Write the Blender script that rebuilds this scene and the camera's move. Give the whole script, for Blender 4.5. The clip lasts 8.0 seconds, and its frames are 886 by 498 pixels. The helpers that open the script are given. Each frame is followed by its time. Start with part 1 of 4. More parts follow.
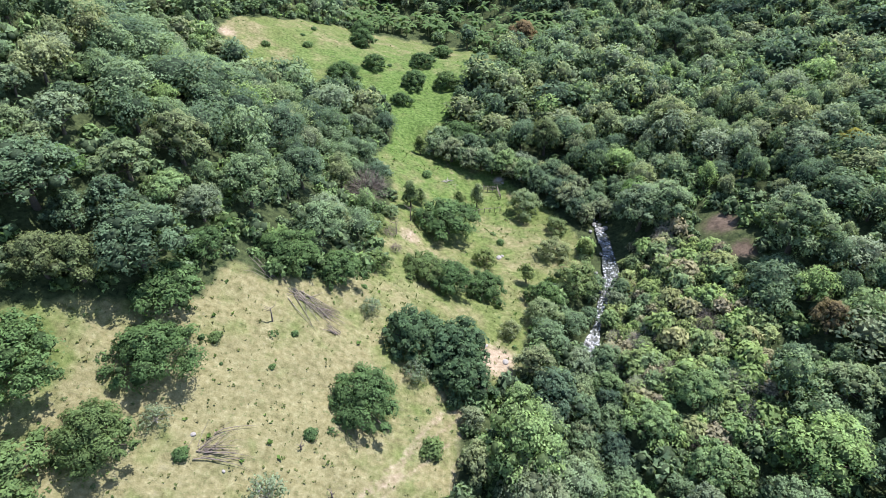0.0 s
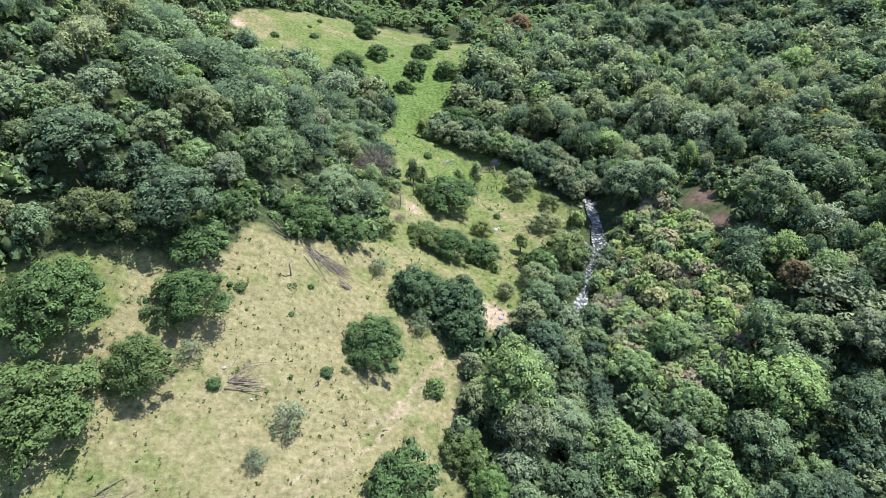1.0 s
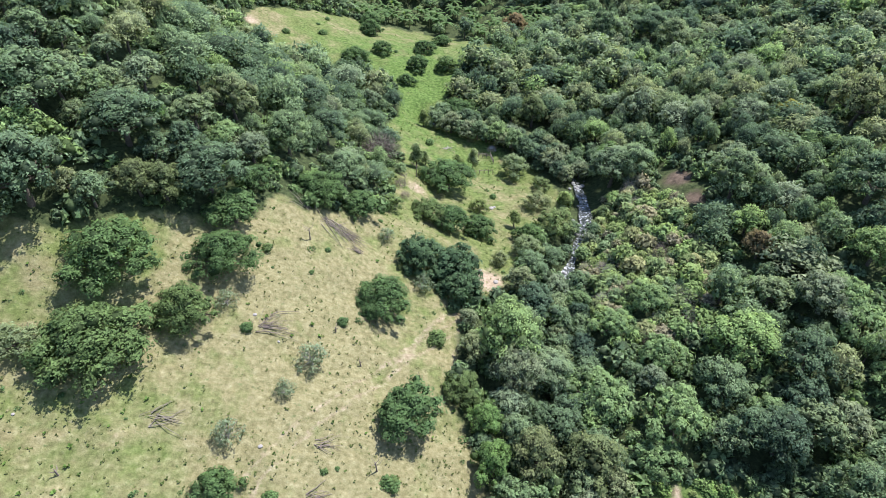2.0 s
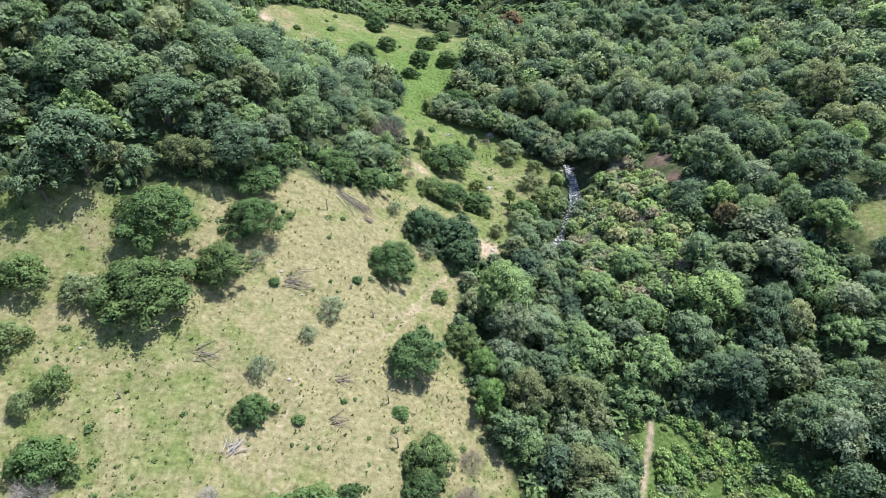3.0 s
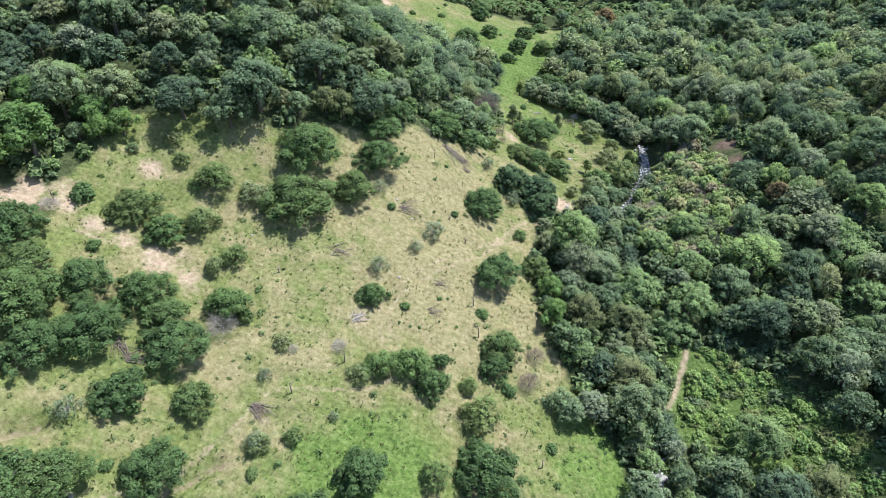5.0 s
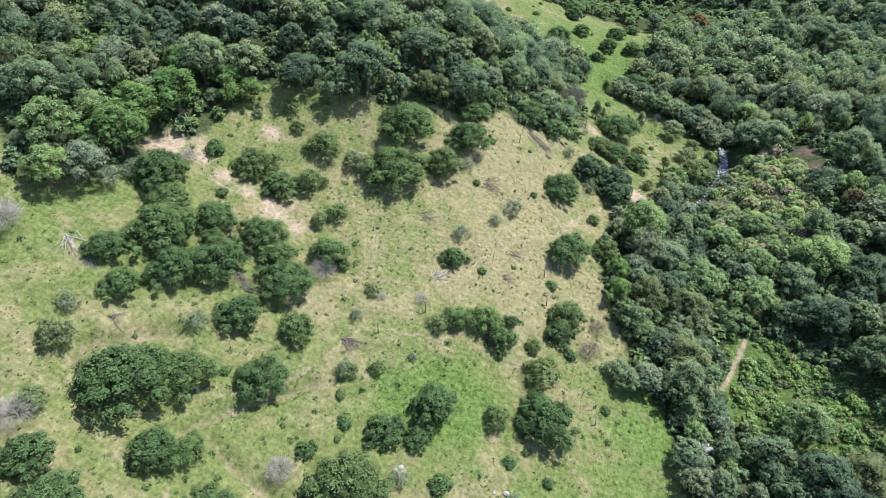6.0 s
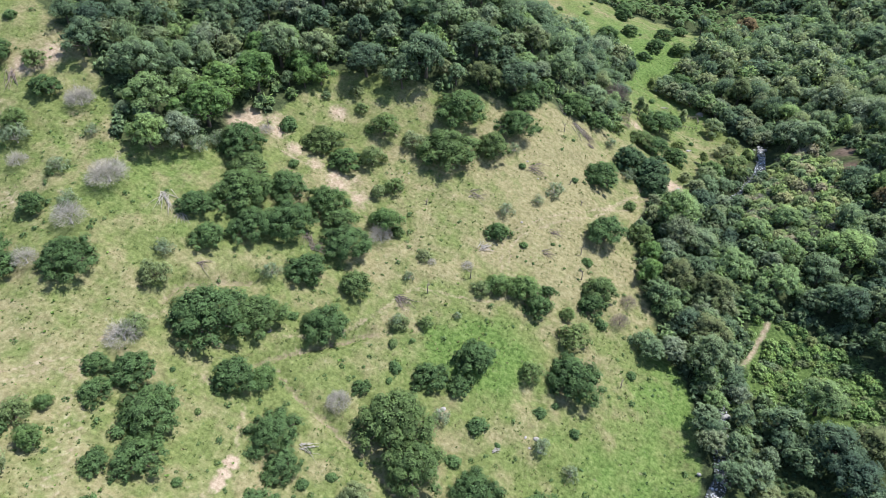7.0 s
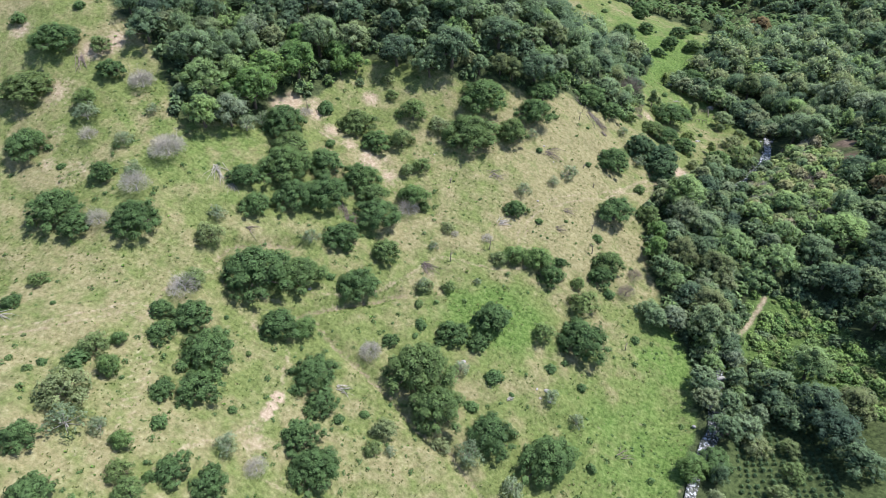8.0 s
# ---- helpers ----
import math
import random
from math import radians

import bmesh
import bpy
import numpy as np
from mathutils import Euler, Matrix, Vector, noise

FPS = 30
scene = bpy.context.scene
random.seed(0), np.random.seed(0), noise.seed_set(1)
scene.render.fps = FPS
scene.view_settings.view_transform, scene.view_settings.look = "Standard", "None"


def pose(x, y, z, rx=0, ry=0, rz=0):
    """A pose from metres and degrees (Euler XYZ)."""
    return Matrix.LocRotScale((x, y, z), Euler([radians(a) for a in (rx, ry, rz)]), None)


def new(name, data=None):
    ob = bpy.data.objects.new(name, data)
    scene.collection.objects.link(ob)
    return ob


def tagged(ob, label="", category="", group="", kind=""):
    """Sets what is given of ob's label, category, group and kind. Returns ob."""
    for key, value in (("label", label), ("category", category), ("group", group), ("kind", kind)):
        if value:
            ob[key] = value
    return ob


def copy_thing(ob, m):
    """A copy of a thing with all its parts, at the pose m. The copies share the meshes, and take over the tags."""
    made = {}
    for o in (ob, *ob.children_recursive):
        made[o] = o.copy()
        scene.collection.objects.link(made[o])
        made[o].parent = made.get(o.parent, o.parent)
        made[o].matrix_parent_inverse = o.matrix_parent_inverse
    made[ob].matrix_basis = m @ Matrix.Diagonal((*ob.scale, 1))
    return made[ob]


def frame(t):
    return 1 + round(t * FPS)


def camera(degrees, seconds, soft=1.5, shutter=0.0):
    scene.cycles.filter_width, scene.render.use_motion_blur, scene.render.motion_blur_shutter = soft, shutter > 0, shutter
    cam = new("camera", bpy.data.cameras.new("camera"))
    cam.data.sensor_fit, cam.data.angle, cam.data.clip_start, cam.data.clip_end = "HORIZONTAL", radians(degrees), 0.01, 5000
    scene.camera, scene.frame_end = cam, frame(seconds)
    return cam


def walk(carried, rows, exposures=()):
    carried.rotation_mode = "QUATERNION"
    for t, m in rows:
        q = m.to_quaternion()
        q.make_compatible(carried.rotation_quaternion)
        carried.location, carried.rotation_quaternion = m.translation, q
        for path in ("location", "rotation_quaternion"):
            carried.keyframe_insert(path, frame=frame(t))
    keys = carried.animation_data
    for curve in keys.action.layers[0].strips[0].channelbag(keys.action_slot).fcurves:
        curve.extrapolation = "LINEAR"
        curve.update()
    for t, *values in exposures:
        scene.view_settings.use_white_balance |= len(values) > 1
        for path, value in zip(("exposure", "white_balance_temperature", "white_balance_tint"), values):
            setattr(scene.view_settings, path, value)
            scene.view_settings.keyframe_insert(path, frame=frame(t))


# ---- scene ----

# ---- camera: seconds, place, tilt, roll, heading ----
cam = camera(70.04, 8.0, soft=0.5)
FLIGHT = [
    (0, 0.000, -0.000, 75.000, -37.596, -0.428, 0.000),
    (0.5, -0.113, -5.135, 74.789, -37.583, -0.416, -0.010),
    (1, -0.466, -10.913, 76.164, -37.560, -0.291, -0.170),
    (1.5, -0.765, -17.463, 77.732, -37.463, -0.148, -0.302),
    (1.7, -0.892, -20.100, 78.373, -37.461, -0.013, -0.382),
    (2.8, -1.529, -35.425, 81.984, -37.380, -0.063, -0.437),
    (3, -1.654, -38.199, 82.632, -37.404, -0.068, -0.416),
    (3.5, -2.013, -45.199, 84.263, -37.474, -0.032, 0.027),
    (4, -2.378, -52.177, 85.880, -37.535, -0.017, 1.143),
    (4.5, -2.728, -59.279, 87.566, -37.601, 0.066, 3.382),
    (5, -2.870, -66.252, 89.219, -37.716, 0.224, 7.953),
    (5.2, -2.846, -69.052, 89.856, -37.759, 0.281, 10.090),
    (6.3, -0.948, -84.096, 93.095, -37.805, 0.164, 17.770),
    (6.5, -0.441, -86.820, 93.740, -37.824, 0.186, 18.772),
    (7, 1.075, -93.566, 95.396, -37.847, 0.189, 20.663),
    (7.5, 2.999, -100.436, 97.056, -37.896, 0.128, 21.621),
    (8, 5.063, -107.311, 98.637, -37.903, 0.108, 22.586),
]
walk(cam, [(t, pose(x, y, z, 90 + tilt, 0, turn) @ pose(0, 0, 0, 0, 0, roll)) for t, x, y, z, tilt, roll, turn in FLIGHT], exposures=((0.0, 0.98, 5980, 16), (4.5, 0.96, 5960, 15), (8.0, 0.78, 5960, 15)))

# ---- sky and sun ----
SUN_EAST, SUN_HIGH = radians(52), radians(61)
world = bpy.data.worlds.new("sky")
scene.world = world
world.use_nodes = True
wn = world.node_tree
sky = wn.nodes.new("ShaderNodeTexSky")
sky.sky_type, sky.sun_disc = "NISHITA", False
sky.sun_elevation, sky.sun_rotation = SUN_HIGH, SUN_EAST
sky.air_density, sky.dust_density = 1.0, 0.8
wn.links.new(sky.outputs[0], wn.nodes["Background"].inputs[0])
wn.nodes["Background"].inputs[1].default_value = 0.135
sun = new("sun", bpy.data.lights.new("sun", "SUN"))
sun.data.energy, sun.data.angle, sun.data.color = 5.0, radians(0.6), (1.0, 0.965, 0.91)
to_sun = Vector((math.sin(SUN_EAST) * math.cos(SUN_HIGH), math.cos(SUN_EAST) * math.cos(SUN_HIGH), math.sin(SUN_HIGH)))
sun.matrix_world = Matrix.Translation((0, 0, 200)) @ to_sun.to_track_quat("Z", "Y").to_matrix().to_4x4()

rng = np.random.default_rng(7)


# ---- materials ----
class Mat:
    """A node material under construction."""

    def __init__(self, name):
        self.m = bpy.data.materials.new(name)
        self.m.use_nodes = True
        self.t = self.m.node_tree
        self.bsdf = self.t.nodes["Principled BSDF"]
        self.out = self.t.nodes["Material Output"]

    def node(self, kind, **values):
        n = self.t.nodes.new(kind)
        for key, value in values.items():
            n.inputs[key].default_value = value
        return n

    def link(self, a, b):
        self.t.links.new(a, b)

    def noise(self, scale, detail=4.0, rough=0.6, coords=None):
        n = self.node("ShaderNodeTexNoise", Scale=scale, Detail=detail, Roughness=rough)
        if coords is not None:
            self.link(coords, n.inputs["Vector"])
        return n.outputs["Fac"]

    def ramp(self, fac, stops, interpolation="LINEAR"):
        n = self.node("ShaderNodeValToRGB")
        n.color_ramp.interpolation = interpolation
        e = n.color_ramp.elements
        while len(e) < len(stops):
            e.new(0.5)
        for el, (p, c) in zip(e, stops):
            el.position, el.color = p, (*c, 1) if not isinstance(c, float) else (c, c, c, 1)
        self.link(fac, n.inputs[0])
        return n.outputs[0]

    def math(self, op, a, b=0.0, clamp=False):
        n = self.node("ShaderNodeMath")
        n.operation, n.use_clamp = op, clamp
        for i, v in enumerate((a, b)):
            if isinstance(v, (int, float)):
                n.inputs[i].default_value = v
            else:
                self.link(v, n.inputs[i])
        return n.outputs[0]

    def mix(self, fac, a, b, blend="MIX"):
        n = self.node("ShaderNodeMix")
        n.data_type, n.blend_type = "RGBA", blend
        for sock, v in ((n.inputs[0], fac), (n.inputs[6], a), (n.inputs[7], b)):
            if isinstance(v, (int, float)):
                sock.default_value = v
            elif isinstance(v, tuple):
                sock.default_value = (*v, 1)
            else:
                self.link(v, sock)
        return n.outputs[2]

    def attribute(self, name):
        n = self.node("ShaderNodeAttribute")
        n.attribute_name = name
        return n

    def place(self):
        return self.node("ShaderNodeTexCoord").outputs["Object"]

    def where(self):
        return self.node("ShaderNodeNewGeometry").outputs["Position"]

    def facing(self):
        """The way that a spray of leaves faces, over the round of its bough."""
        n = self.node("ShaderNodeVectorTransform")
        n.vector_type, n.convert_from, n.convert_to = "NORMAL", "OBJECT", "WORLD"
        self.link(self.attribute("facing").outputs["Vector"], n.inputs[0])
        return n.outputs[0]

    def bump(self, height, strength, distance, normal=None):
        n = self.node("ShaderNodeBump", Strength=strength, Distance=distance)
        self.link(height, n.inputs["Height"])
        if normal is not None:
            self.link(normal, n.inputs["Normal"])
        self.link(n.outputs[0], self.bsdf.inputs["Normal"])
        return n.outputs[0]

    def done(self, colour, rough=0.8, spec=0.3):
        if isinstance(colour, tuple):
            self.bsdf.inputs["Base Color"].default_value = (*colour, 1)
        else:
            self.link(colour, self.bsdf.inputs["Base Color"])
        if isinstance(rough, float):
            self.bsdf.inputs["Roughness"].default_value = rough
        else:
            self.link(rough, self.bsdf.inputs["Roughness"])
        self.bsdf.inputs["Specular IOR Level"].default_value = spec
        return self.m


def foliage(name, stops, through_leaf=0.28, crown=True):
    """Leaves: a tone for each tree, a lighter or darker one for each spray, with light passing through."""
    k = Mat(name)
    per_tree = k.math("FRACT", k.math("ADD", k.attribute("tree").outputs["Fac"], k.node("ShaderNodeObjectInfo").outputs["Random"]))
    tone = k.ramp(per_tree, stops)
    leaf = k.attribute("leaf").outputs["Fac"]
    # The lowest value also paints shade into the crown cores between tufts.
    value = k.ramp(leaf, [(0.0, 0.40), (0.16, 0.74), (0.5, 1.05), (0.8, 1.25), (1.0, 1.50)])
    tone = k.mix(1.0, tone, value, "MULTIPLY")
    speck = k.noise(5.5, 3.0, 0.75, k.where())
    k.bump(k.noise(3.4, 4.0, 0.7, k.where()), 0.55, 0.2, k.facing() if crown else None)
    tone = k.mix(1.0, tone, k.ramp(speck, [(0.33, 0.74), (0.5, 1.0), (0.66, 1.28)]), "MULTIPLY")
    blotch = k.noise(0.55, 3.0, 0.6, k.where())
    tone = k.mix(k.ramp(blotch, [(0.35, 0.0), (0.75, 0.55)]), tone, k.mix(1.0, tone, (1.14, 1.10, 0.84), "MULTIPLY"))
    k.done(tone, 0.75, 0.10)
    tr = k.node("ShaderNodeBsdfTranslucent")
    k.link(k.mix(1.0, tone, (1.25, 1.35, 0.6), "MULTIPLY"), tr.inputs["Color"])
    mixer = k.node("ShaderNodeMixShader", Fac=through_leaf)
    k.link(k.bsdf.outputs[0], mixer.inputs[1])
    k.link(tr.outputs[0], mixer.inputs[2])
    k.link(mixer.outputs[0], k.out.inputs["Surface"])
    return k.m


DARK, MID, OLIVE = (0.112, 0.166, 0.093), (0.164, 0.230, 0.121), (0.206, 0.238, 0.120)
LIME, SAGE, DEEP = (0.210, 0.302, 0.112), (0.190, 0.236, 0.154), (0.074, 0.116, 0.076)
wood_leaf = foliage("forest leaves", [(0.0, DEEP), (0.22, DARK), (0.45, MID), (0.62, OLIVE), (0.74, SAGE), (0.86, MID), (0.94, LIME), (1.0, DARK)])
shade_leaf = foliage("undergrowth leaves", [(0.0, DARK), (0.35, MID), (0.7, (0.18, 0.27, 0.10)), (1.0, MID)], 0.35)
dark_leaf = foliage("dark pasture tree leaves", [(0.0, (0.076, 0.128, 0.050)), (0.4, (0.086, 0.142, 0.055)), (0.75, (0.100, 0.162, 0.060)), (1.0, (0.114, 0.160, 0.060))])
deep_leaf = foliage("deep green glossy leaves", [(0.0, (0.068, 0.114, 0.058)), (1.0, (0.078, 0.126, 0.062))])
open_leaf = foliage("olive feathery leaves", [(0.0, MID), (0.35, OLIVE), (0.7, (0.125, 0.185, 0.07)), (1.0, (0.165, 0.205, 0.075))], 0.35)
lime_leaf = foliage("bright yellow green leaves", [(0.0, (0.118, 0.205, 0.074)), (1.0, (0.160, 0.252, 0.086))], 0.4)
pale_leaf = foliage("pale grey green leaves", [(0.0, (0.150, 0.202, 0.124)), (1.0, (0.189, 0.237, 0.150))], 0.35)
brush_leaf = foliage("mixed brushwood leaves", [(0.0, MID), (0.2, (0.192, 0.240, 0.090)), (0.45, LIME), (0.65, (0.252, 0.258, 0.132)), (0.82, (0.282, 0.252, 0.174)), (0.92, (0.180, 0.264, 0.096)), (1.0, MID)])
thicket_leaf = foliage("bright thicket leaves", [(0.0, (0.12, 0.22, 0.07)), (0.4, LIME), (0.7, (0.19, 0.29, 0.085)), (0.88, (0.20, 0.23, 0.10)), (1.0, MID)], 0.35)
light_leaf = foliage("light green forest leaves", [(0.0, (0.168, 0.246, 0.108)), (1.0, (0.200, 0.288, 0.126))])
fresh_leaf = foliage("fresh green leaves", [(0.0, (0.104, 0.170, 0.064)), (1.0, (0.138, 0.210, 0.076))], 0.4)
olive_leaf = foliage("olive brown forest leaves", [(0.0, (0.128, 0.164, 0.074)), (1.0, (0.160, 0.186, 0.088))])
yellow_leaf = foliage("yellow flowering crown", [(0.0, (0.20, 0.20, 0.045)), (1.0, (0.22, 0.21, 0.05))])
russet_leaf = foliage("russet flowering crown", [(0.0, (0.19, 0.13, 0.07)), (1.0, (0.17, 0.14, 0.075))])
weed_leaf = foliage("dark weeds", [(0.0, (0.06, 0.10, 0.03)), (0.5, (0.10, 0.17, 0.042)), (1.0, (0.15, 0.24, 0.06))], 0.3, crown=False)
grass_leaf = foliage("pasture weeds", [(0.0, (0.08, 0.115, 0.035)), (0.4, (0.16, 0.17, 0.07)), (0.7, (0.07, 0.11, 0.03)), (1.0, (0.24, 0.22, 0.12))], 0.35, crown=False)


def bark(name, low, high):
    k = Mat(name)
    p = k.place()
    grain = k.noise(9.0, 6.0, 0.7, p)
    stain = k.noise(1.7, 3.0, 0.6, p)
    tone = k.mix(k.ramp(stain, [(0.35, 0.0), (0.7, 0.6)]), k.ramp(grain, [(0.3, low), (0.7, high)]), tuple(0.6 * v for v in low))
    k.bump(grain, 0.6, 0.03)
    return k.done(tone, 0.9, 0.2)


trunk_bark = bark("brown bark", (0.07, 0.055, 0.04), (0.16, 0.135, 0.10))
pale_bark = bark("sun bleached dead wood", (0.27, 0.245, 0.200), (0.46, 0.425, 0.360))
dead_bark = bark("dry brown dead wood", (0.13, 0.10, 0.08), (0.26, 0.215, 0.18))
post_wood = bark("weathered fence wood", (0.15, 0.125, 0.095), (0.29, 0.25, 0.20))


def ground_material():
    k = Mat("pasture and woodland soil")
    p = k.place()
    cover = k.node("ShaderNodeSeparateColor")
    k.link(k.attribute("cover").outputs["Color"], cover.inputs[0])
    dry, dirt, woods = cover.outputs
    fine, mid, wide = k.noise(1.3, 9.0, 0.68, p), k.noise(0.22, 6.0, 0.62, p), k.noise(0.055, 4.0, 0.58, p)
    straw = k.ramp(fine, [(0.30, (0.106, 0.095, 0.043)), (0.45, (0.163, 0.147, 0.070)), (0.58, (0.209, 0.188, 0.096)), (0.72, (0.282, 0.256, 0.144))])
    green = k.ramp(fine, [(0.32, (0.056, 0.071, 0.021)), (0.47, (0.097, 0.119, 0.036)), (0.58, (0.128, 0.151, 0.050)), (0.70, (0.183, 0.200, 0.078))])
    lean = k.math("ADD", k.math("ADD", dry, k.math("MULTIPLY", k.math("SUBTRACT", mid, 0.5), 1.9)), k.math("MULTIPLY", k.math("SUBTRACT", wide, 0.5), 2.0))
    turf = k.mix(k.ramp(lean, [(0.15, 0.0), (0.75, 1.0)]), green, straw)
    lush = k.ramp(fine, [(0.32, (0.029, 0.052, 0.011)), (0.5, (0.079, 0.127, 0.029)), (0.70, (0.150, 0.202, 0.062))])
    turf = k.mix(k.ramp(k.math("ADD", dry, k.math("MULTIPLY", k.math("SUBTRACT", mid, 0.5), 0.5)), [(0.06, 1.0), (0.26, 0.0)]), turf, lush)
    tussock = k.node("ShaderNodeTexVoronoi", Scale=1.25, Randomness=1.0)
    k.link(p, tussock.inputs["Vector"])
    turf = k.mix(k.ramp(tussock.outputs["Distance"], [(0.05, 0.35), (0.18, 0.0)]), turf, (0.045, 0.065, 0.02))
    weedy = k.noise(1.1, 5.0, 0.75, p)
    turf = k.mix(k.ramp(weedy, [(0.59, 0.0), (0.69, 0.75)]), turf, k.ramp(fine, [(0.35, (0.028, 0.048, 0.015)), (0.65, (0.09, 0.13, 0.045))]))
    turf = k.mix(k.ramp(k.noise(0.8, 5.0, 0.7, p), [(0.60, 0.0), (0.74, 0.6)]), turf, (0.20, 0.18, 0.11))
    along = k.node("ShaderNodeMapping")
    along.inputs["Rotation"].default_value = (0, 0, radians(-62))
    along.inputs["Scale"].default_value = (0.16, 1.5, 1.0)
    k.link(p, along.inputs["Vector"])
    furrow = k.noise(1.0, 6.0, 0.7, along.outputs[0])
    turf = k.mix(1.0, turf, k.ramp(furrow, [(0.32, (0.86, 0.90, 0.84)), (0.5, (1.0, 1.0, 1.0)), (0.68, (1.12, 1.10, 1.08))]), "MULTIPLY")
    soil = k.ramp(k.noise(1.3, 6.0, 0.7, p), [(0.3, (0.19, 0.142, 0.092)), (0.5, (0.285, 0.222, 0.150)), (0.72, (0.39, 0.325, 0.235))])
    clay = k.ramp(k.noise(0.9, 6.0, 0.7, p), [(0.3, (0.045, 0.034, 0.024)), (0.5, (0.095, 0.070, 0.050)), (0.72, (0.16, 0.120, 0.088))])
    soil = k.mix(k.attribute("cover").outputs["Alpha"], soil, clay)
    worn = k.math("ADD", dirt, k.math("MULTIPLY", k.math("SUBTRACT", k.noise(0.9, 6.0, 0.7, p), 0.5), 0.9))
    turf = k.mix(k.math("MULTIPLY", k.ramp(worn, [(0.38, 0.0), (0.72, 1.0)]), k.ramp(dirt, [(0.02, 0.0), (0.2, 1.0)])), turf, soil)
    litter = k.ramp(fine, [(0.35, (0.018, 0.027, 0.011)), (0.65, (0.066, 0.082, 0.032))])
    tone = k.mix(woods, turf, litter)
    tone = k.mix(1.0, tone, k.ramp(k.noise(11.0, 3.0, 0.8, p), [(0.33, 0.82), (0.5, 1.0), (0.67, 1.18)]), "MULTIPLY")
    k.bump(k.math("ADD", k.math("ADD", fine, k.math("MULTIPLY", mid, 2.0)), k.math("MULTIPLY", weedy, 1.6)), 0.7, 0.16)
    return k.done(tone, 0.95, 0.1)


def water_material():
    k = Mat("clear stream water with foam")
    p = k.place()
    n = k.noise(1.9, 6.0, 0.75, p)
    foam = k.ramp(n, [(0.53, 0.0), (0.64, 1.0)])
    k.bump(k.noise(2.2, 5.0, 0.7, p), 0.8, 0.12)
    return k.done(k.mix(foam, (0.028, 0.032, 0.022), (0.55, 0.57, 0.59)), k.ramp(foam, [(0.0, 0.14), (1.0, 0.7)]), 0.5)


def stone_material(name, low, high):
    k = Mat(name)
    p = k.place()
    k.bump(k.noise(7.0, 6.0, 0.7, p), 0.7, 0.05)
    return k.done(k.ramp(k.noise(2.0, 6.0, 0.65, p), [(0.3, low), (0.7, high)]), 0.85, 0.3)


soil_mat, water_mat = ground_material(), water_material()
stone_grey = stone_material("grey stream stone", (0.14, 0.135, 0.125), (0.33, 0.32, 0.30))
stone_pale = stone_material("pale limestone", (0.20, 0.18, 0.16), (0.36, 0.335, 0.30))

# ---- the lie of the land: a tilted plain and a lattice of soft mounds ----
BASE = (18.15, -11.07, 6.03)
MOUNDS = (
    (17.7, 6.1, -5.1, 17.6, 9.0, 4.0, 1.5, 0.5, 0.1, -0.0),
    (-2.7, -22.4, -0.7, 9.4, -7.2, 5.5, 1.2, 1.4, 0.1, -0.3),
    (6.7, 3.6, 21.0, -13.3, 2.9, 18.4, -10.5, 2.5, -1.1, -2.0),
    (8.4, -8.8, -16.7, -4.0, 8.1, 14.5, -20.7, 5.3, -5.1, -5.9),
    (-7.5, -5.1, 8.4, 6.5, -15.5, 1.9, -5.7, 1.5, -12.8, -9.6),
    (-3.9, -4.9, -10.7, -14.7, 11.0, -20.0, -5.9, -2.4, -11.1, -7.2),
    (-0.1, -4.6, -1.2, -6.7, -2.3, -1.3, 3.1, -1.1, -2.2, -2.2),
    (2.0, 1.2, 4.2, 1.0, -0.6, 10.9, -7.2, -8.1, -0.6, -0.8),
    (2.9, 3.2, 0.8, 1.0, -3.5, 1.6, 0.3, 3.2, 3.1, -0.1),
    (1.3, 2.1, 4.5, 12.7, 11.1, 7.0, 8.8, 11.3, 6.0, 0.7),
)
MOUND_X, MOUND_Y = -162 + 36 * np.arange(10.0), -95 + 39 * np.arange(10.0)
STREAM = ((-3, 137, 0.6), (8, 131, 0.2), (15.4, 127.3, -0.1), (22.7, 122.7, -0.4), (28, 115.7, -0.6), (31.8, 106.9, -0.8), (32.3, 98.2, -0.9),
          (31.4, 90.5, -1.0), (27, 79.2, -1.3), (24, 72, -1.8), (22, 57, -3.0), (20.5, 41, -4.3), (22, 21, -5.6), (25, 1, -6.8),
          (25.3, -16, -7.4), (23.9, -21, -7.5), (22.6, -30, -7.8), (19, -70, -8.6), (16, -140, -9.8))


def near_line(x, y, line):
    """How far each point lies from a line of points, and the line's third value there."""
    best, value = np.full(np.shape(x), 1e9), np.zeros(np.shape(x))
    for a, b in zip(line, line[1:]):
        ax, ay, bx, by = a[0], a[1], b[0], b[1]
        s = np.clip(((x - ax) * (bx - ax) + (y - ay) * (by - ay)) / ((bx - ax) ** 2 + (by - ay) ** 2), 0, 1)
        d = np.hypot(x - ax - s * (bx - ax), y - ay - s * (by - ay))
        v = (a[2] + s * (b[2] - a[2])) if len(a) > 2 else 0 * s
        value, best = np.where(d < best, v, value), np.minimum(d, best)
    return best, value


def inside(x, y, loop):
    """Which points lie within a closed outline."""
    odd = np.zeros(np.shape(x), bool)
    for (ax, ay), (bx, by) in zip(loop, (*loop[1:], loop[0])):
        odd ^= ((ay > y) != (by > y)) & (x < (bx - ax) * (y - ay) / (by - ay if by != ay else 1e-9) + ax)
    return odd


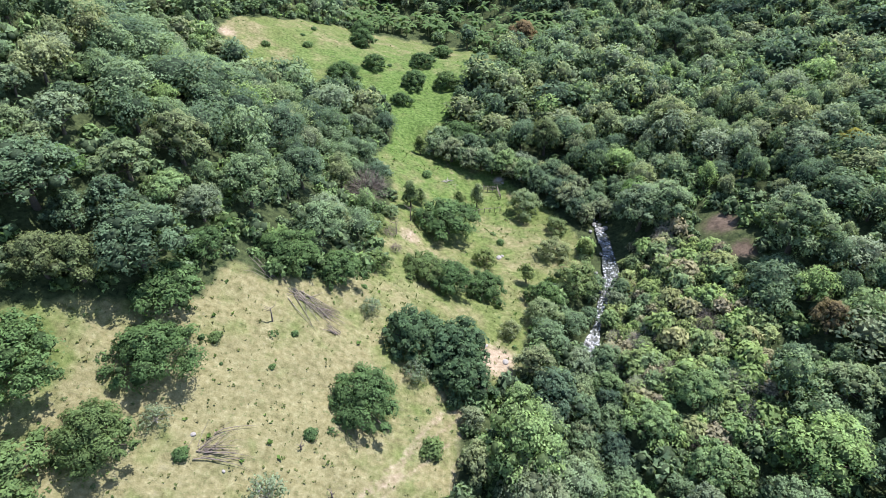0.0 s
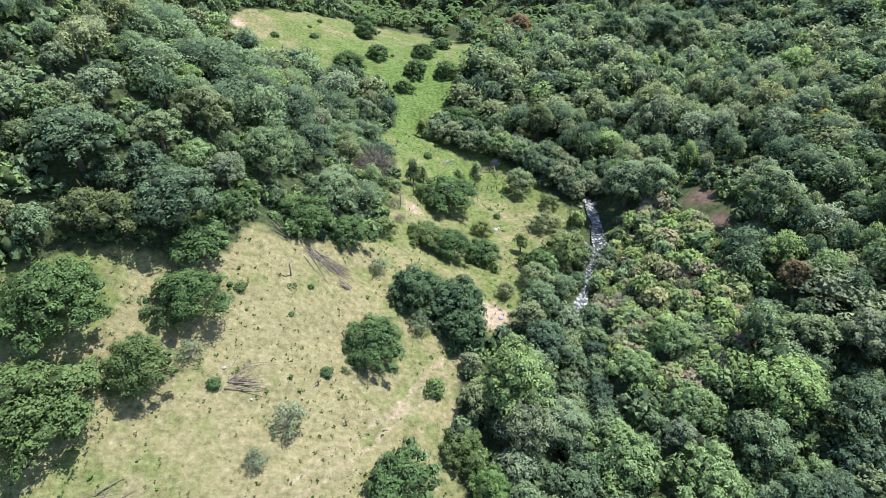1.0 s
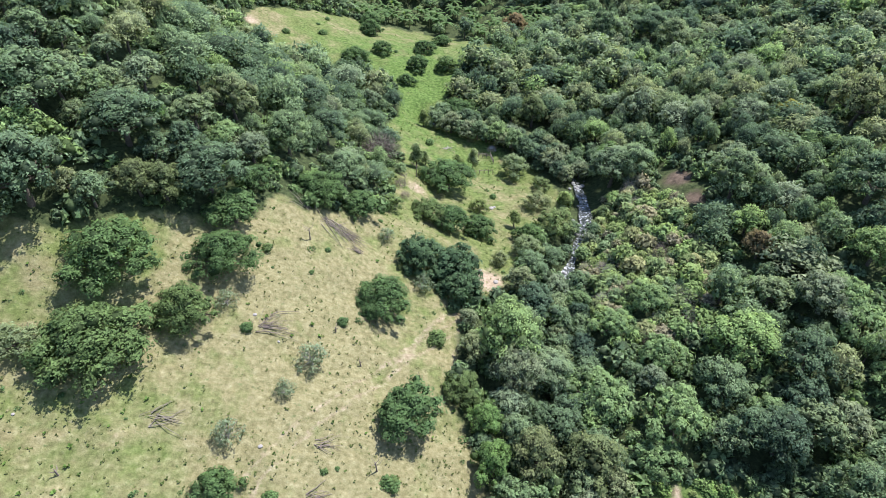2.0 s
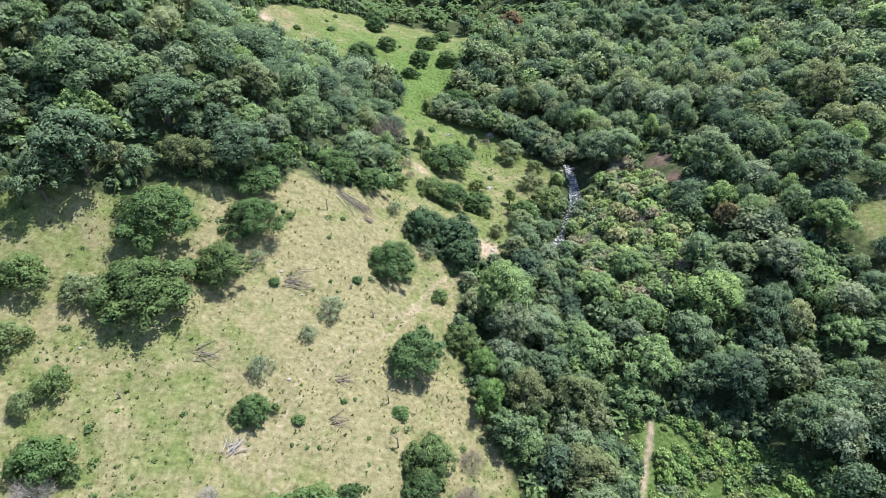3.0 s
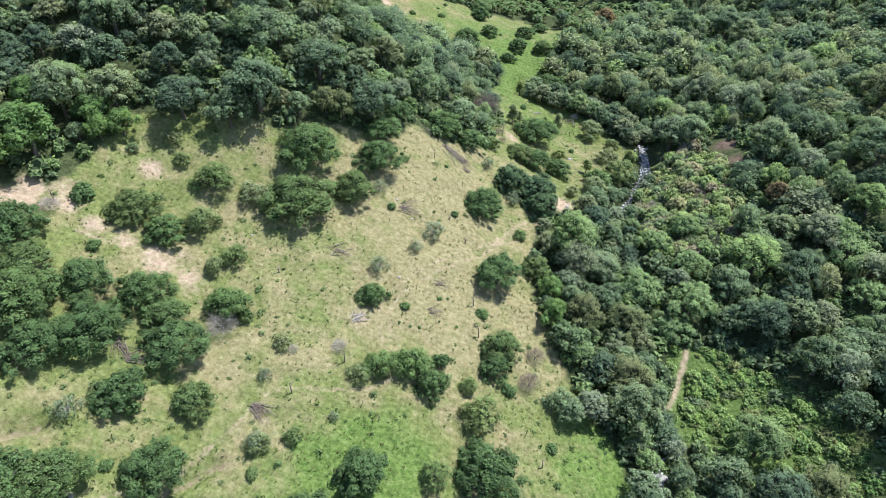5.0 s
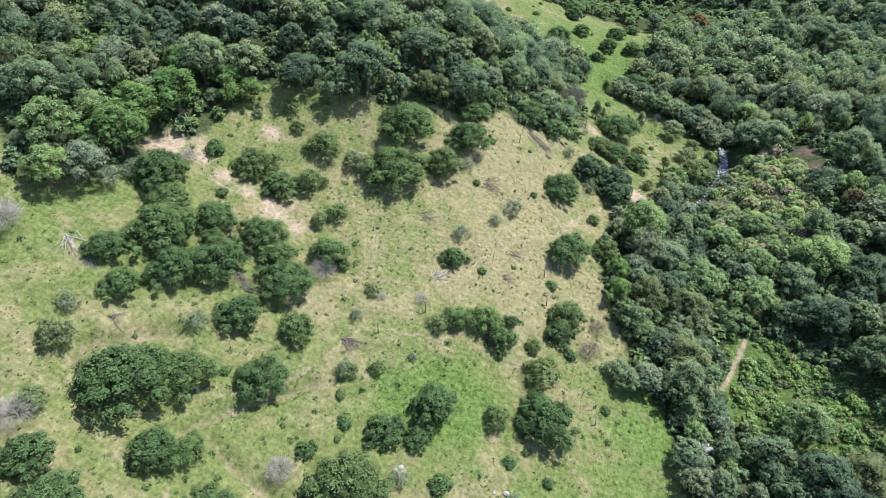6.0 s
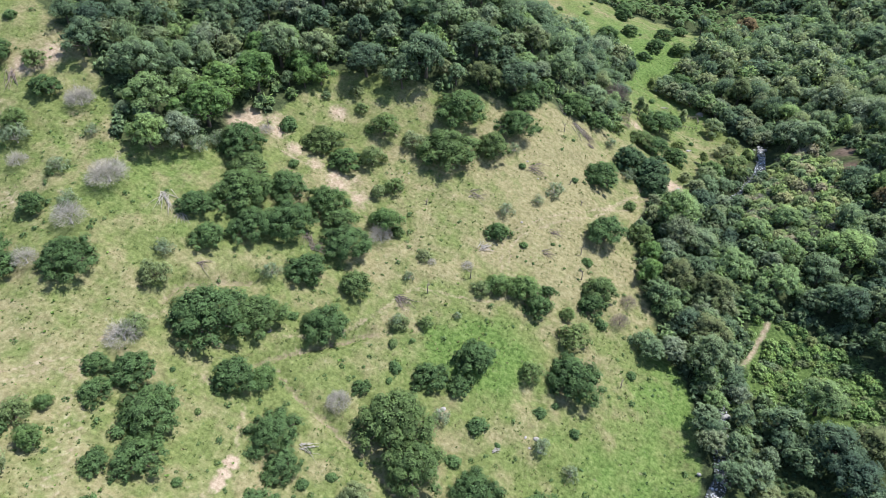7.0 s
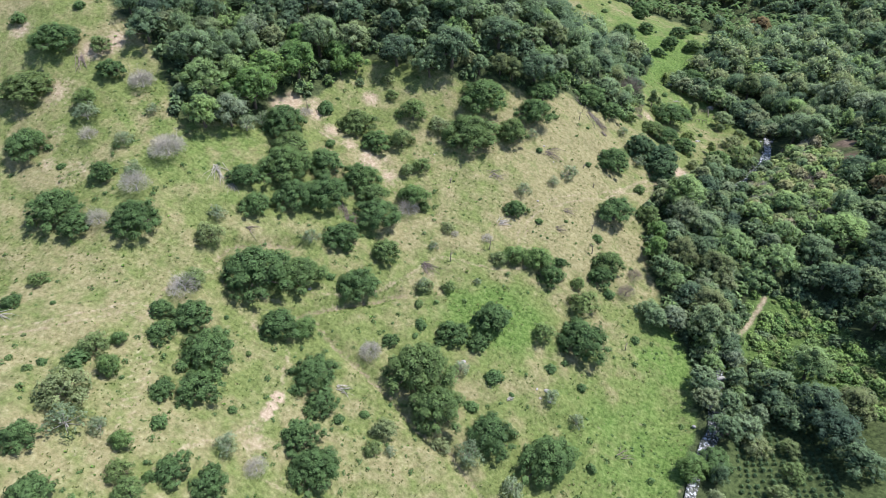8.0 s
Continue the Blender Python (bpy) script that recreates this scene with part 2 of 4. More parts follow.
WAVES = [(rng.uniform(0.25, 1.6), rng.uniform(0, 6.28), rng.uniform(0, 6.28)) for _ in range(26)]
WAVES += [(rng.uniform(0.05, 0.2), rng.uniform(0, 6.28), rng.uniform(0, 6.28)) for _ in range(8)]
GULLIES = (((-53.3, -33.1), (-50.3, -34.8), (-46.4, -35.9), (-39.6, -37.6), (-33.1, -39.6), (-27, -42.4), (-20.5, -43.3), (-12, -48)), ((-56.6, -34.5), (-54.9, -31.4), (-52.6, -28.1), (-48.7, -23.7), (-43.2, -17.2)),
           ((-75.5, -33), (-75.7, -28.9), (-72.3, -26.2), (-68.8, -22.5), (-66.4, -20.5)))


def height(x, y):
    """The ground's height in metres at x, y."""
    x, y = np.atleast_1d(np.asarray(x, float)), np.atleast_1d(np.asarray(y, float))
    cx, cy = np.clip(x, -240, 240), np.clip(y, -200, 330)
    z = BASE[0] + BASE[1] * cx / 100 + BASE[2] * cy / 100
    gx, gy = np.exp(-(x[:, None] - MOUND_X) ** 2 / 2592), np.exp(-(y[:, None] - MOUND_Y) ** 2 / 2592)
    z = z + np.einsum("ni,ij,nj->n", gx, np.array(MOUNDS), gy)
    for f, a, ph in WAVES:
        z = z + (0.05 / (0.3 + f)) * np.sin(f * (x * math.cos(a) + y * math.sin(a)) + ph)
    for g in GULLIES:
        z = z - 1.3 * np.exp(-(near_line(x, y, g)[0] / 1.1) ** 2)
    d, level = near_line(x, y, STREAM)
    s = np.clip(1 - (d - 1.6) / 7, 0, 1)
    return z + (level - 0.45 - z) * s * s * (3 - 2 * s)


# Outline of the open pasture: its eastern and its western edge.
EAST_EDGE = ((4, 215), (18, 199), (16.6, 183), (9.5, 175.5), (5.5, 164), (2.5, 156), (-0.5, 141.6), (6.4, 134.6), (11.2, 128.5), (17, 120), (22, 115), (25, 109), (28, 100), (28, 90), (18, 87), (15.3, 78), (12.5, 69.8), (10.8, 61.3),
             (4.9, 60.4), (2.5, 52), (1.3, 49.8), (0.8, 37.7), (6.2, 22.1), (12, 12), (19, 3), (22, -13), (20.6, -32), (16, -70), (12, -130))
WEST_EDGE = ((-200, -130), (-190, 20), (-150, 16), (-123.5, 7), (-113, 1.9), (-104, -8), (-98.5, -6.3), (-91, 2.1), (-89.2, 14), (-84.8, 22.8), (-80.6, 40.5), (-72.5, 43.5), (-65.6, 46.5), (-54.1, 47.5),
             (-43.1, 54.5), (-38.5, 56), (-31.1, 60.5), (-29, 67.5), (-24.7, 67), (-15, 72.8), (-8.9, 82.4), (-13, 91.5), (-9.5, 107.7), (-11.3, 118), (-16, 122), (-11.9, 135), (-13.2, 153), (-21.4, 158), (-35.7, 156), (-46, 153), (-55, 162), (-60, 172), (-57, 181), (-47, 189.5), (-33, 206), (-18, 219), (-8, 221))
PASTURE = EAST_EDGE + WEST_EDGE
GLADE = ((30, 27.5), (38, 29), (50, 22), (56, 13), (63, 5), (62, -1), (52, -1), (46, 3), (38, 4), (29, 10))
MEADOW = ((78, 57), (92, 57), (94, 65), (81, 66))
COFFEE = ((28.5, -12), (34, -8), (58, -1), (64, -24), (50, -44), (26.5, -44))
BANANAS = ((-31, 210), (-18, 222), (-7, 224), (5, 218), (19, 203), (38, 203), (44, 224), (12, 246), (-32, 244))
TRACKS = (((0.9, 43), (2.1, 49.5), (3.8, 55.6), (-0.5, 53.9), (-3.7, 49.4), (-6, 44.3), (-8.5, 41.4)), ((3.8, 55.6), (6.5, 63), (8.5, 70)), ((-1, 140.3), (2.2, 126.5), (2.7, 119.8)),
          ((-53.9, -42.1), (-52.4, -45.4), (-49.8, -50.8), (-49.5, -56.2), (-51.7, -63.2), (-54.8, -68.1), (-55.9, -77)), ((-49.5, -56.2), (-47.9, -62.9), (-43.2, -65.3), (-38.6, -64.8)),
          ((33.5, 28), (32.9, 25.4), (30.6, 19.1), (28.4, 13.9)), ((-92, 10), (-89, 19)), ((-84, 13), (-72.6, 12.9), (-65.8, 13.4), (-58.5, 11.5), (-55, 7)), ((-7, 86), (-10, 94)),
          ((-66, -25), (-56.2, -27.8), (-50.7, -23.9), (-47.4, -20.1), (-43, -12), (-39.4, -4.1), (-32.6, -2.2), (-25.7, 0.2), (-20.4, 4.3)), ((-75.9, -51.5), (-78, -45), (-73.5, -34.5)))
WHEELS = (((3.8, 54.5), (-6.7, 43.4), (-14.1, 34.2), (-19.9, 27.4), (-24.2, 20.7), (-25.3, 16.8), (-24.2, 12.5), (-22.9, 9.2)),
          ((-120, -72), (-93.4, -66.1), (-87.9, -61.8), (-83.9, -57.3), (-81, -52.8), (-78.2, -51), (-74.7, -52.9), (-70.7, -58.2), (-67.9, -63.6), (-64.5, -69.4), (-61.3, -73.5)))
BARE = ((-50, -51.6, 1.2, 1.3), (-49.8, -53.6, 1.1, 1.3), (-49.6, -55.4, 1.1, 1.2), (7.6, 65.5, 3.9, 1), (-88.8, 14, 5, 0.95), (-64, 12.5, 4.5, 0.7), (51.5, 95, 4.5, 1), (52.5, 87, 3.4, 1), (88.5, 68.5, 4, 0.9), (6, 93, 2.5, 0.5), (-73.5, 31, 3, 0.8), (-130, -15, 6, 0.6), (-112, -29, 6, 0.5), (-40, 23, 8, 0.3), (-24.5, -26, 2.5, 0.6), (-6, 94, 3, 0.7), (-58, 170, 4, 0.8), (-62, -35, 5, 0.4), (-42, -17, 4, 0.45), (-48, -61, 4, 0.55))
BARE += ((12.9, 124, 1.6, 1), (-29, 13, 2.5, 0.6), (-39, -9, 3, 0.5), (-61, -42, 4, 0.45), (-84, 20, 5, 0.6), (-72, 16.5, 4, 0.45), (-58, 9.5, 4, 0.5), (-127.3, 0.5, 4, 0.7), (-123, -23, 4, 0.5))
BARE += ((-88.6, 18, 3.5, 0.9), (-82.1, 17.5, 3.2, 0.8), (-76.5, 15.4, 3, 0.75), (-71, 14.6, 2.8, 0.7), (-65.9, 13.9, 2.8, 0.75), (-58.7, 11.5, 3.2, 0.7), (-61.7, 15.5, 3, 0.6), (-148, -5.5, 4, 0.7), (-129.5, -3, 4, 0.75), (-126.5, 2.5, 3.5, 0.8), (-119.7, -30, 3.5, 0.55), (-113.5, -32.6, 3.5, 0.5), (-103, -23.5, 2.5, 0.5), (-32, -1.5, 3, 0.4))
DRY = ((-46, 50, 9, -0.25), (-88, -56, 18, 0.25), (-28, 36, 30, 0.36), (-10, 22, 20, 0.30), (-62, 13, 10, 0.25), (-26, 62, 16, 0.2), (-30, -49, 12, 0.25), (-72, -40, 22, 0.08), (-20, -9, 9, -0.42), (-30, -14, 8, -0.2), (8, -27, 16, -0.2), (-5, 155, 45, -0.34), (5, 108, 16, -0.1),
       (-95, -12, 30, -0.16), (-45, 11, 14, -0.12), (-55, 29, 12, -0.15), (40, 15, 18, -0.6), (-40, 60, 8, -0.1), (42, -25, 22, -0.5), (14, 2, 11, -0.3), (-40, -35, 42, -0.09))


def mesh_from(name, verts, tris, mats, attributes=(), face_mats=None, smooth=False):
    """A mesh from arrays of vertices and triangles; attributes: (name, one value a vertex)."""
    me = bpy.data.meshes.new(name)
    me.vertices.add(len(verts))
    me.vertices.foreach_set("co", np.ascontiguousarray(verts, np.float32).ravel())
    n = len(tris)
    me.loops.add(3 * n)
    me.loops.foreach_set("vertex_index", np.ascontiguousarray(tris, np.int32).ravel())
    me.polygons.add(n)
    me.polygons.foreach_set("loop_start", np.arange(0, 3 * n, 3, dtype=np.int32))
    if face_mats is not None:
        me.polygons.foreach_set("material_index", np.ascontiguousarray(face_mats, np.int32))
    if smooth:
        me.polygons.foreach_set("use_smooth", np.ones(n, bool))
    for m in mats:
        me.materials.append(m)
    for key, values in attributes:
        values = np.ascontiguousarray(values, np.float32)
        wide = 1 if values.ndim == 1 else values.shape[1]
        layer = me.attributes.new(key, {1: "FLOAT", 3: "FLOAT_VECTOR", 4: "FLOAT_COLOR"}[wide], "POINT")
        layer.data.foreach_set({1: "value", 3: "vector", 4: "color"}[wide], values.ravel())
    me.update(calc_edges=True)
    return me


def graded(lo, hi, step, far):
    """Even steps from lo to hi, and ever wider ones out to far on both sides."""
    mid, out, s = list(np.arange(lo, hi, step)), [], step
    while sum(out) < far:
        s *= 1.18
        out.append(s)
    reach = np.cumsum(out)
    return np.array([lo - r for r in reach[::-1]] + mid + [mid[-1] + r for r in reach])


# ---- ground: one sheet out to the horizon ----
xs, ys = graded(-140, 66, 0.85, 2200), graded(-90, 205, 0.85, 2200)
gx, gy = (a.ravel() for a in np.meshgrid(xs, ys))
gz = height(gx, gy)
open_land = inside(gx, gy, PASTURE) | inside(gx, gy, MEADOW) | inside(gx, gy, GLADE) | inside(gx, gy, COFFEE)
dirt = np.zeros_like(gx)
for i, line in enumerate(TRACKS):
    dirt = np.maximum(dirt, (0.56 if i < 2 else 0.74 if i == 5 else 0.50) * np.exp(-(near_line(gx, gy, line)[0] / 1.0) ** 2))
for line in WHEELS:
    d = near_line(gx, gy, line)[0]
    dirt = np.maximum(dirt, 0.52 * np.exp(-((d - 0.9) / 0.75) ** 2))
for bx, by, br, amount in BARE:
    dirt = np.maximum(dirt, amount * np.exp(-((gx - bx) ** 2 + (gy - by) ** 2) / br ** 2))
for g in GULLIES:
    dirt = np.maximum(dirt, 0.56 * np.exp(-(near_line(gx, gy, g)[0] / 1.1) ** 2))
dryness = np.full_like(gx, 0.38)
for bx, by, br, amount in DRY:
    dryness += amount * np.exp(-((gx - bx) ** 2 + (gy - by) ** 2) / br ** 2)
dirt = np.where(near_line(gx, gy, STREAM)[0] < 2.0, 0.45, dirt)
dirt = np.where(inside(gx, gy, COFFEE), np.maximum(dirt, 0.30), dirt)
# The coffee plot takes most of the dark forest floor tone.
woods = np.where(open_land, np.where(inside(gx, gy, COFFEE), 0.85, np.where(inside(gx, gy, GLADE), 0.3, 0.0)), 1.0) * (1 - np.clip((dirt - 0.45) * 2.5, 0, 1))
nx = len(xs)
cell = (np.arange(len(ys) - 1)[:, None] * nx + np.arange(nx - 1)).ravel()
tris = np.concatenate([np.stack([cell, cell + 1, cell + nx + 1], 1), np.stack([cell, cell + nx + 1, cell + nx], 1)])
dark_earth = np.clip(2 - np.where(inside(gx, gy, COFFEE), 6.0, near_line(gx, gy, ((51, 99), (53.5, 85)))[0]) / 4, 0, 1)
for g in GULLIES:
    dark_earth = np.maximum(dark_earth, 0.65 * np.exp(-(near_line(gx, gy, g)[0] / 1.3) ** 2))
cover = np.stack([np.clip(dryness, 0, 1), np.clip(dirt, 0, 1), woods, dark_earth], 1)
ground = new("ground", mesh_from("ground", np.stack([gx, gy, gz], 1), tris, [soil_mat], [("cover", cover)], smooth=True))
tagged(ground, "dry grass pasture hillside with worn earth tracks and forest floor", "ground", kind="structure")

# ---- stream ----
line = np.array(STREAM)
arc = np.r_[0, np.cumsum(np.hypot(*np.diff(line[:, :2], axis=0).T))]
s = np.arange(0, arc[-1], 0.7)
mid = np.stack([np.interp(s, arc, line[:, i]) for i in range(3)], 1)
way = np.gradient(mid[:, :2], axis=0)
way /= np.linalg.norm(way, axis=1)[:, None]
side = np.stack([-way[:, 1], way[:, 0]], 1)
across = np.linspace(-1, 1, 9)
half = 1.05 + 0.3 * np.sin(s * 0.23) + 0.22 * np.sin(s * 0.61 + 1)
verts = np.array([[*(mid[i, :2] + side[i] * half[i] * a), mid[i, 2] + rng.normal(0, 0.06)] for i in range(len(s)) for a in across])
cell = (np.arange(len(s) - 1)[:, None] * 9 + np.arange(8)).ravel()
tris = np.concatenate([np.stack([cell, cell + 1, cell + 10], 1), np.stack([cell, cell + 10, cell + 9], 1)])
tagged(new("stream", mesh_from("stream", verts, tris, [water_mat], smooth=True)), "shallow rushing stream with white foam between boulders", "water", kind="structure")


# ---- tree building ----
def ico(level):
    bm = bmesh.new()
    bmesh.ops.create_icosphere(bm, subdivisions=level, radius=1)
    v = np.array([p.co[:] for p in bm.verts])
    t = np.array([[p.index for p in f.verts] for f in bm.faces])
    bm.free()
    return v, t


ICO = {1: ico(1), 2: ico(2)}


class Cloud:
    """Triangles gathered piece by piece, with a value a vertex for its spray."""

    def __init__(self):
        self.v, self.t, self.a, self.d, self.n = [], [], [], [], 0

    def add(self, v, t, a, facing=(0.0, 0.0, 1.0)):
        self.v.append(v), self.t.append(np.asarray(t) + self.n), self.a.append(np.broadcast_to(a, len(v)))
        self.d.append(np.broadcast_to(facing, (len(v), 3)))
        self.n += len(v)

    def facings(self):
        return np.concatenate(self.d)

    def arrays(self):
        return np.concatenate(self.v), np.concatenate(self.t), np.concatenate(self.a)


def tube(cloud, points, radii, sides=5, value=0.5):
    """A tapering limb through the points."""
    points = np.asarray(points, float)
    way = np.gradient(points, axis=0)
    way /= np.linalg.norm(way, axis=1)[:, None] + 1e-9
    ref = np.where(np.abs(way[:, 2:3]) < 0.9, [[0, 0, 1.0]], [[1.0, 0, 0]])
    u = np.cross(way, ref)
    u /= np.linalg.norm(u, axis=1)[:, None] + 1e-9
    w = np.cross(way, u)
    ang = np.arange(sides) * 2 * math.pi / sides
    ring = points[:, None] + np.asarray(radii)[:, None, None] * (np.cos(ang)[None, :, None] * u[:, None] + np.sin(ang)[None, :, None] * w[:, None])
    t = []
    for i in range(len(points) - 1):
        for j in range(sides):
            a, b = i * sides + j, i * sides + (j + 1) % sides
            t += [(a, b, b + sides), (a, b + sides, a + sides)]
    last = (len(points) - 1) * sides
    t += [(last, last + j, last + j + 1) for j in range(1, sides - 1)]
    cloud.add(ring.reshape(-1, 3), t, value)


def sprays(cloud, r, lobes, count, size, flat=1.0, droop=0.25, hollow=0.8, single=False, bunch=0):
    """Leaves in tufts, each tuft a ragged tilted fan, over the outside of the lobes of a crown."""
    lobes = np.array(lobes)
    weight = lobes[:, 3] ** 2
    bunch = bunch or int(np.clip(count / 260, 2, 16))
    spread = 1.0 if bunch > 6 else 1.35
    got = 0
    while got < count:
        n = max((count - got) * 2 // bunch, 6)
        k = r.choice(len(lobes), n, p=weight / weight.sum())
        d = r.normal(size=(n, 3))
        d /= np.linalg.norm(d, axis=1)[:, None]
        keep = r.random(n) < 0.3 + 0.7 * (d[:, 2] + 1) / 2
        p = lobes[k, :3] + d * (lobes[k, 3] * np.where(r.random(n) < 0.08, r.uniform(1.0, 1.15, n), r.uniform(0.86, 1.05, n)))[:, None] * [1, 1, flat]
        gap = np.linalg.norm((p[:, None] - lobes[None, :, :3]) / [1, 1, flat], axis=2) / lobes[None, :, 3]
        gap[np.arange(n), k] = 9
        keep &= gap.min(1) > hollow
        p, d, rad = p[keep], d[keep], lobes[k, 3][keep]
        if not len(p):
            continue
        up = d * 0.75 + r.normal(size=d.shape) * 0.22 + [0, 0, 0.55]
        up /= np.linalg.norm(up, axis=1)[:, None]
        tone, wide = r.random(len(p)), rad * r.uniform(0.2, 0.42, len(p))
        j = np.repeat(np.arange(len(p)), bunch)[:count - got]
        m = len(j)
        off = r.normal(size=(m, 3))
        off -= up[j] * (off * up[j]).sum(1)[:, None]
        reach = np.linalg.norm(off, axis=1)[:, None]
        q0 = p[j] + spread * wide[j][:, None] * (off * 0.85 + up[j] * (r.normal(0, 0.22, (m, 1)) - 0.22 * reach ** 2))
        nrm = up[j] + off * 0.26 + r.normal(size=(m, 3)) * 0.24
        nrm /= np.linalg.norm(nrm, axis=1)[:, None]
        tan = np.cross(nrm, r.normal(size=(m, 3)))
        tan /= np.linalg.norm(tan, axis=1)[:, None]
        bi = np.cross(nrm, tan)
        s = size * r.uniform(0.55, 1.45, (m, 1))
        facing = d[j] * 0.85 + [0, 0, 0.30] + (nrm - up[j]) * 0.55
        facing /= np.linalg.norm(facing, axis=1)[:, None]
        value = np.clip(0.62 * tone[j] + 0.38 * r.random(m), 0, 1)
        if single:
            q = np.stack([q0 - tan * s, q0 + bi * s * 0.75 - nrm * s * droop, q0 + tan * s * r.uniform(0.3, 1.2, (m, 1)) - bi * s * r.uniform(0.2, 0.8, (m, 1))], 1)
            cloud.add(q.reshape(-1, 3), np.arange(3 * m).reshape(-1, 3), np.repeat(value, 3), np.repeat(facing, 3, 0))
        else:
            q = np.stack([q0 - tan * s, q0 + bi * s * 0.62 - nrm * s * droop, q0 + tan * s * r.uniform(0.8, 1.3, (m, 1)), q0 - bi * s * 0.62 - nrm * s * droop], 1)
            base = np.arange(m)[:, None] * 4
            cloud.add(q.reshape(-1, 3), np.concatenate([base + [0, 1, 2], base + [0, 2, 3]]), np.repeat(value, 4), np.repeat(facing, 4, 0))
        got += m


def cores(cloud, r, lobes, level, flat=1.0, fill=0.84):
    """The dense inside of each lobe, coloured darkest so its gaps look shaded."""
    v, t = ICO[level]
    for x, y, z, rad in lobes:
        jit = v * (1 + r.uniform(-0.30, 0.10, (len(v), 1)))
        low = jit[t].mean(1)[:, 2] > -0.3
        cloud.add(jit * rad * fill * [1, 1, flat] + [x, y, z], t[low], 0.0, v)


def ring(r, n, radius, z, size, jitter=0.12):
    a = r.uniform(0, 6.28)
    return [(radius * r.uniform(0.7, 1.25) * math.cos(a + (i + r.uniform(-0.3, 0.3)) * 6.283 / n), radius * r.uniform(0.7, 1.25) * math.sin(a + (i + r.uniform(-0.3, 0.3)) * 6.283 / n), z + r.uniform(-jitter, jitter), size * r.uniform(0.68, 1.34)) for i in range(n)]


def crown_plan(kind, r):
    """Lobes (x, y, z, radius) of a crown one metre in radius, its flatness and the height of its fork."""
    if kind in "BK":
        return ring(r, 13, 0.80, 0.32, 0.22, 0.11) + ring(r, 10, 0.63, 0.60, 0.23, 0.10) + ring(r, 7, 0.38, 0.83, 0.24, 0.09) + ring(r, 3, 0.15, 0.94, 0.23, 0.07) + [(0, 0, 0.46, 0.62)], 0.78, 0.26
    if kind == "U":
        return ring(r, 12, 0.76, 0.64, 0.23, 0.08) + ring(r, 9, 0.50, 0.83, 0.25, 0.07) + ring(r, 4, 0.22, 0.93, 0.26, 0.05) + [(0, 0, 0.74, 0.5)], 0.64, 0.36
    if kind == "T":
        return ring(r, 4, 0.35, 1.6, 0.5, 0.3) + ring(r, 3, 0.3, 2.4, 0.5, 0.3) + [(0, 0, 2.9, 0.42)], 1.0, 0.9
    if kind in "OP":
        return ring(r, 8, 0.66, 0.55, 0.27, 0.18) + ring(r, 6, 0.40, 0.90, 0.28, 0.14) + [(0.1, 0, 1.08, 0.28)], 0.85, 0.32
    if kind == "L":
        return ring(r, 7, 0.6, 0.7, 0.36) + ring(r, 4, 0.3, 1.05, 0.38), 0.8, 0.3
    if kind in "SR":
        return ring(r, 5, 0.45, 0.36, 0.42, 0.1) + [(0, 0, 0.6, 0.5)], 0.9, 0.1
    return ring(r, 9, 0.78, 0.92, 0.26, 0.14) + ring(r, 8, 0.60, 1.18, 0.27, 0.12) + ring(r, 6, 0.37, 1.40, 0.27, 0.10) + ring(r, 3, 0.14, 1.52, 0.26, 0.08) + [(0.05, 0, 1.05, 0.6)], 0.85, 0.55


def crown_arrays(kind, r, count, size, level, fill=0.84, single=False):
    lobes, flat, fork = crown_plan(kind, r)
    c = Cloud()
    if kind == "F" and level < 3:
        v, t = ICO[level]
        lump = r.uniform(0.86, 1.08, (len(v), 1)) + 0.16 * np.sin(v @ r.normal(0, 2.6, (3, 4)) + r.uniform(0, 6, 4)).sum(1, keepdims=True) / 2
        # A single core lump, its lowest leaf value putting shade into the colour.
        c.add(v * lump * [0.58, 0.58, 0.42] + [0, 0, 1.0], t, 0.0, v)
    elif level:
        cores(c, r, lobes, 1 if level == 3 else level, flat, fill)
    sprays(c, r, lobes, count, size, flat, single=single)
    return (*c.arrays(), c.facings()), lobes, fork


def trunk_arrays(r, lobes, fork, thick=0.065, sides=6, limbs=True):
    c = Cloud()
    lean = r.normal(0, 0.05, 2)
    tube(c, [(0, 0, -0.12), (lean[0] * 0.3, lean[1] * 0.3, fork * 0.5), (lean[0], lean[1], fork)], [thick * 1.5, thick, thick * 0.8], sides)
    if limbs:
        for x, y, z, rad in lobes:
            mid = (lean[0] + 0.55 * (x - lean[0]), lean[1] + 0.55 * (y - lean[1]), fork + 0.42 * (z - fork))
            tube(c, [(lean[0], lean[1], fork * 0.9), mid, (x, y, z), (x * 1.18, y * 1.18, z + rad * 0.5)], [thick * 0.6, thick * 0.4, thick * 0.24, thick * 0.08], 4)
    return c.arrays()


def part(name, data, parent, label=""):
    ob = new(name, data)
    ob.parent = parent
    return tagged(ob, label)


def tree_prototype(name, kind, seed, count, size, level, leaf_mat, bark_mat, thick=0.065, fill=0.68):
    """A tree of one metre crown radius, with trunk and crown, standing at the origin."""
    r = np.random.default_rng(seed)
    (v, t, a, facing), lobes, fork = crown_arrays(kind, r, count, size, level, fill, single=True)
    top = new(name)
    tv, tt, _ = trunk_arrays(r, lobes[:7] if kind in "FBKU" else lobes, fork, thick)
    part("trunk", mesh_from("trunk", tv, tt, [bark_mat], smooth=True), top)
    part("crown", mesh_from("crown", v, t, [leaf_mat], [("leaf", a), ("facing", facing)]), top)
    return top


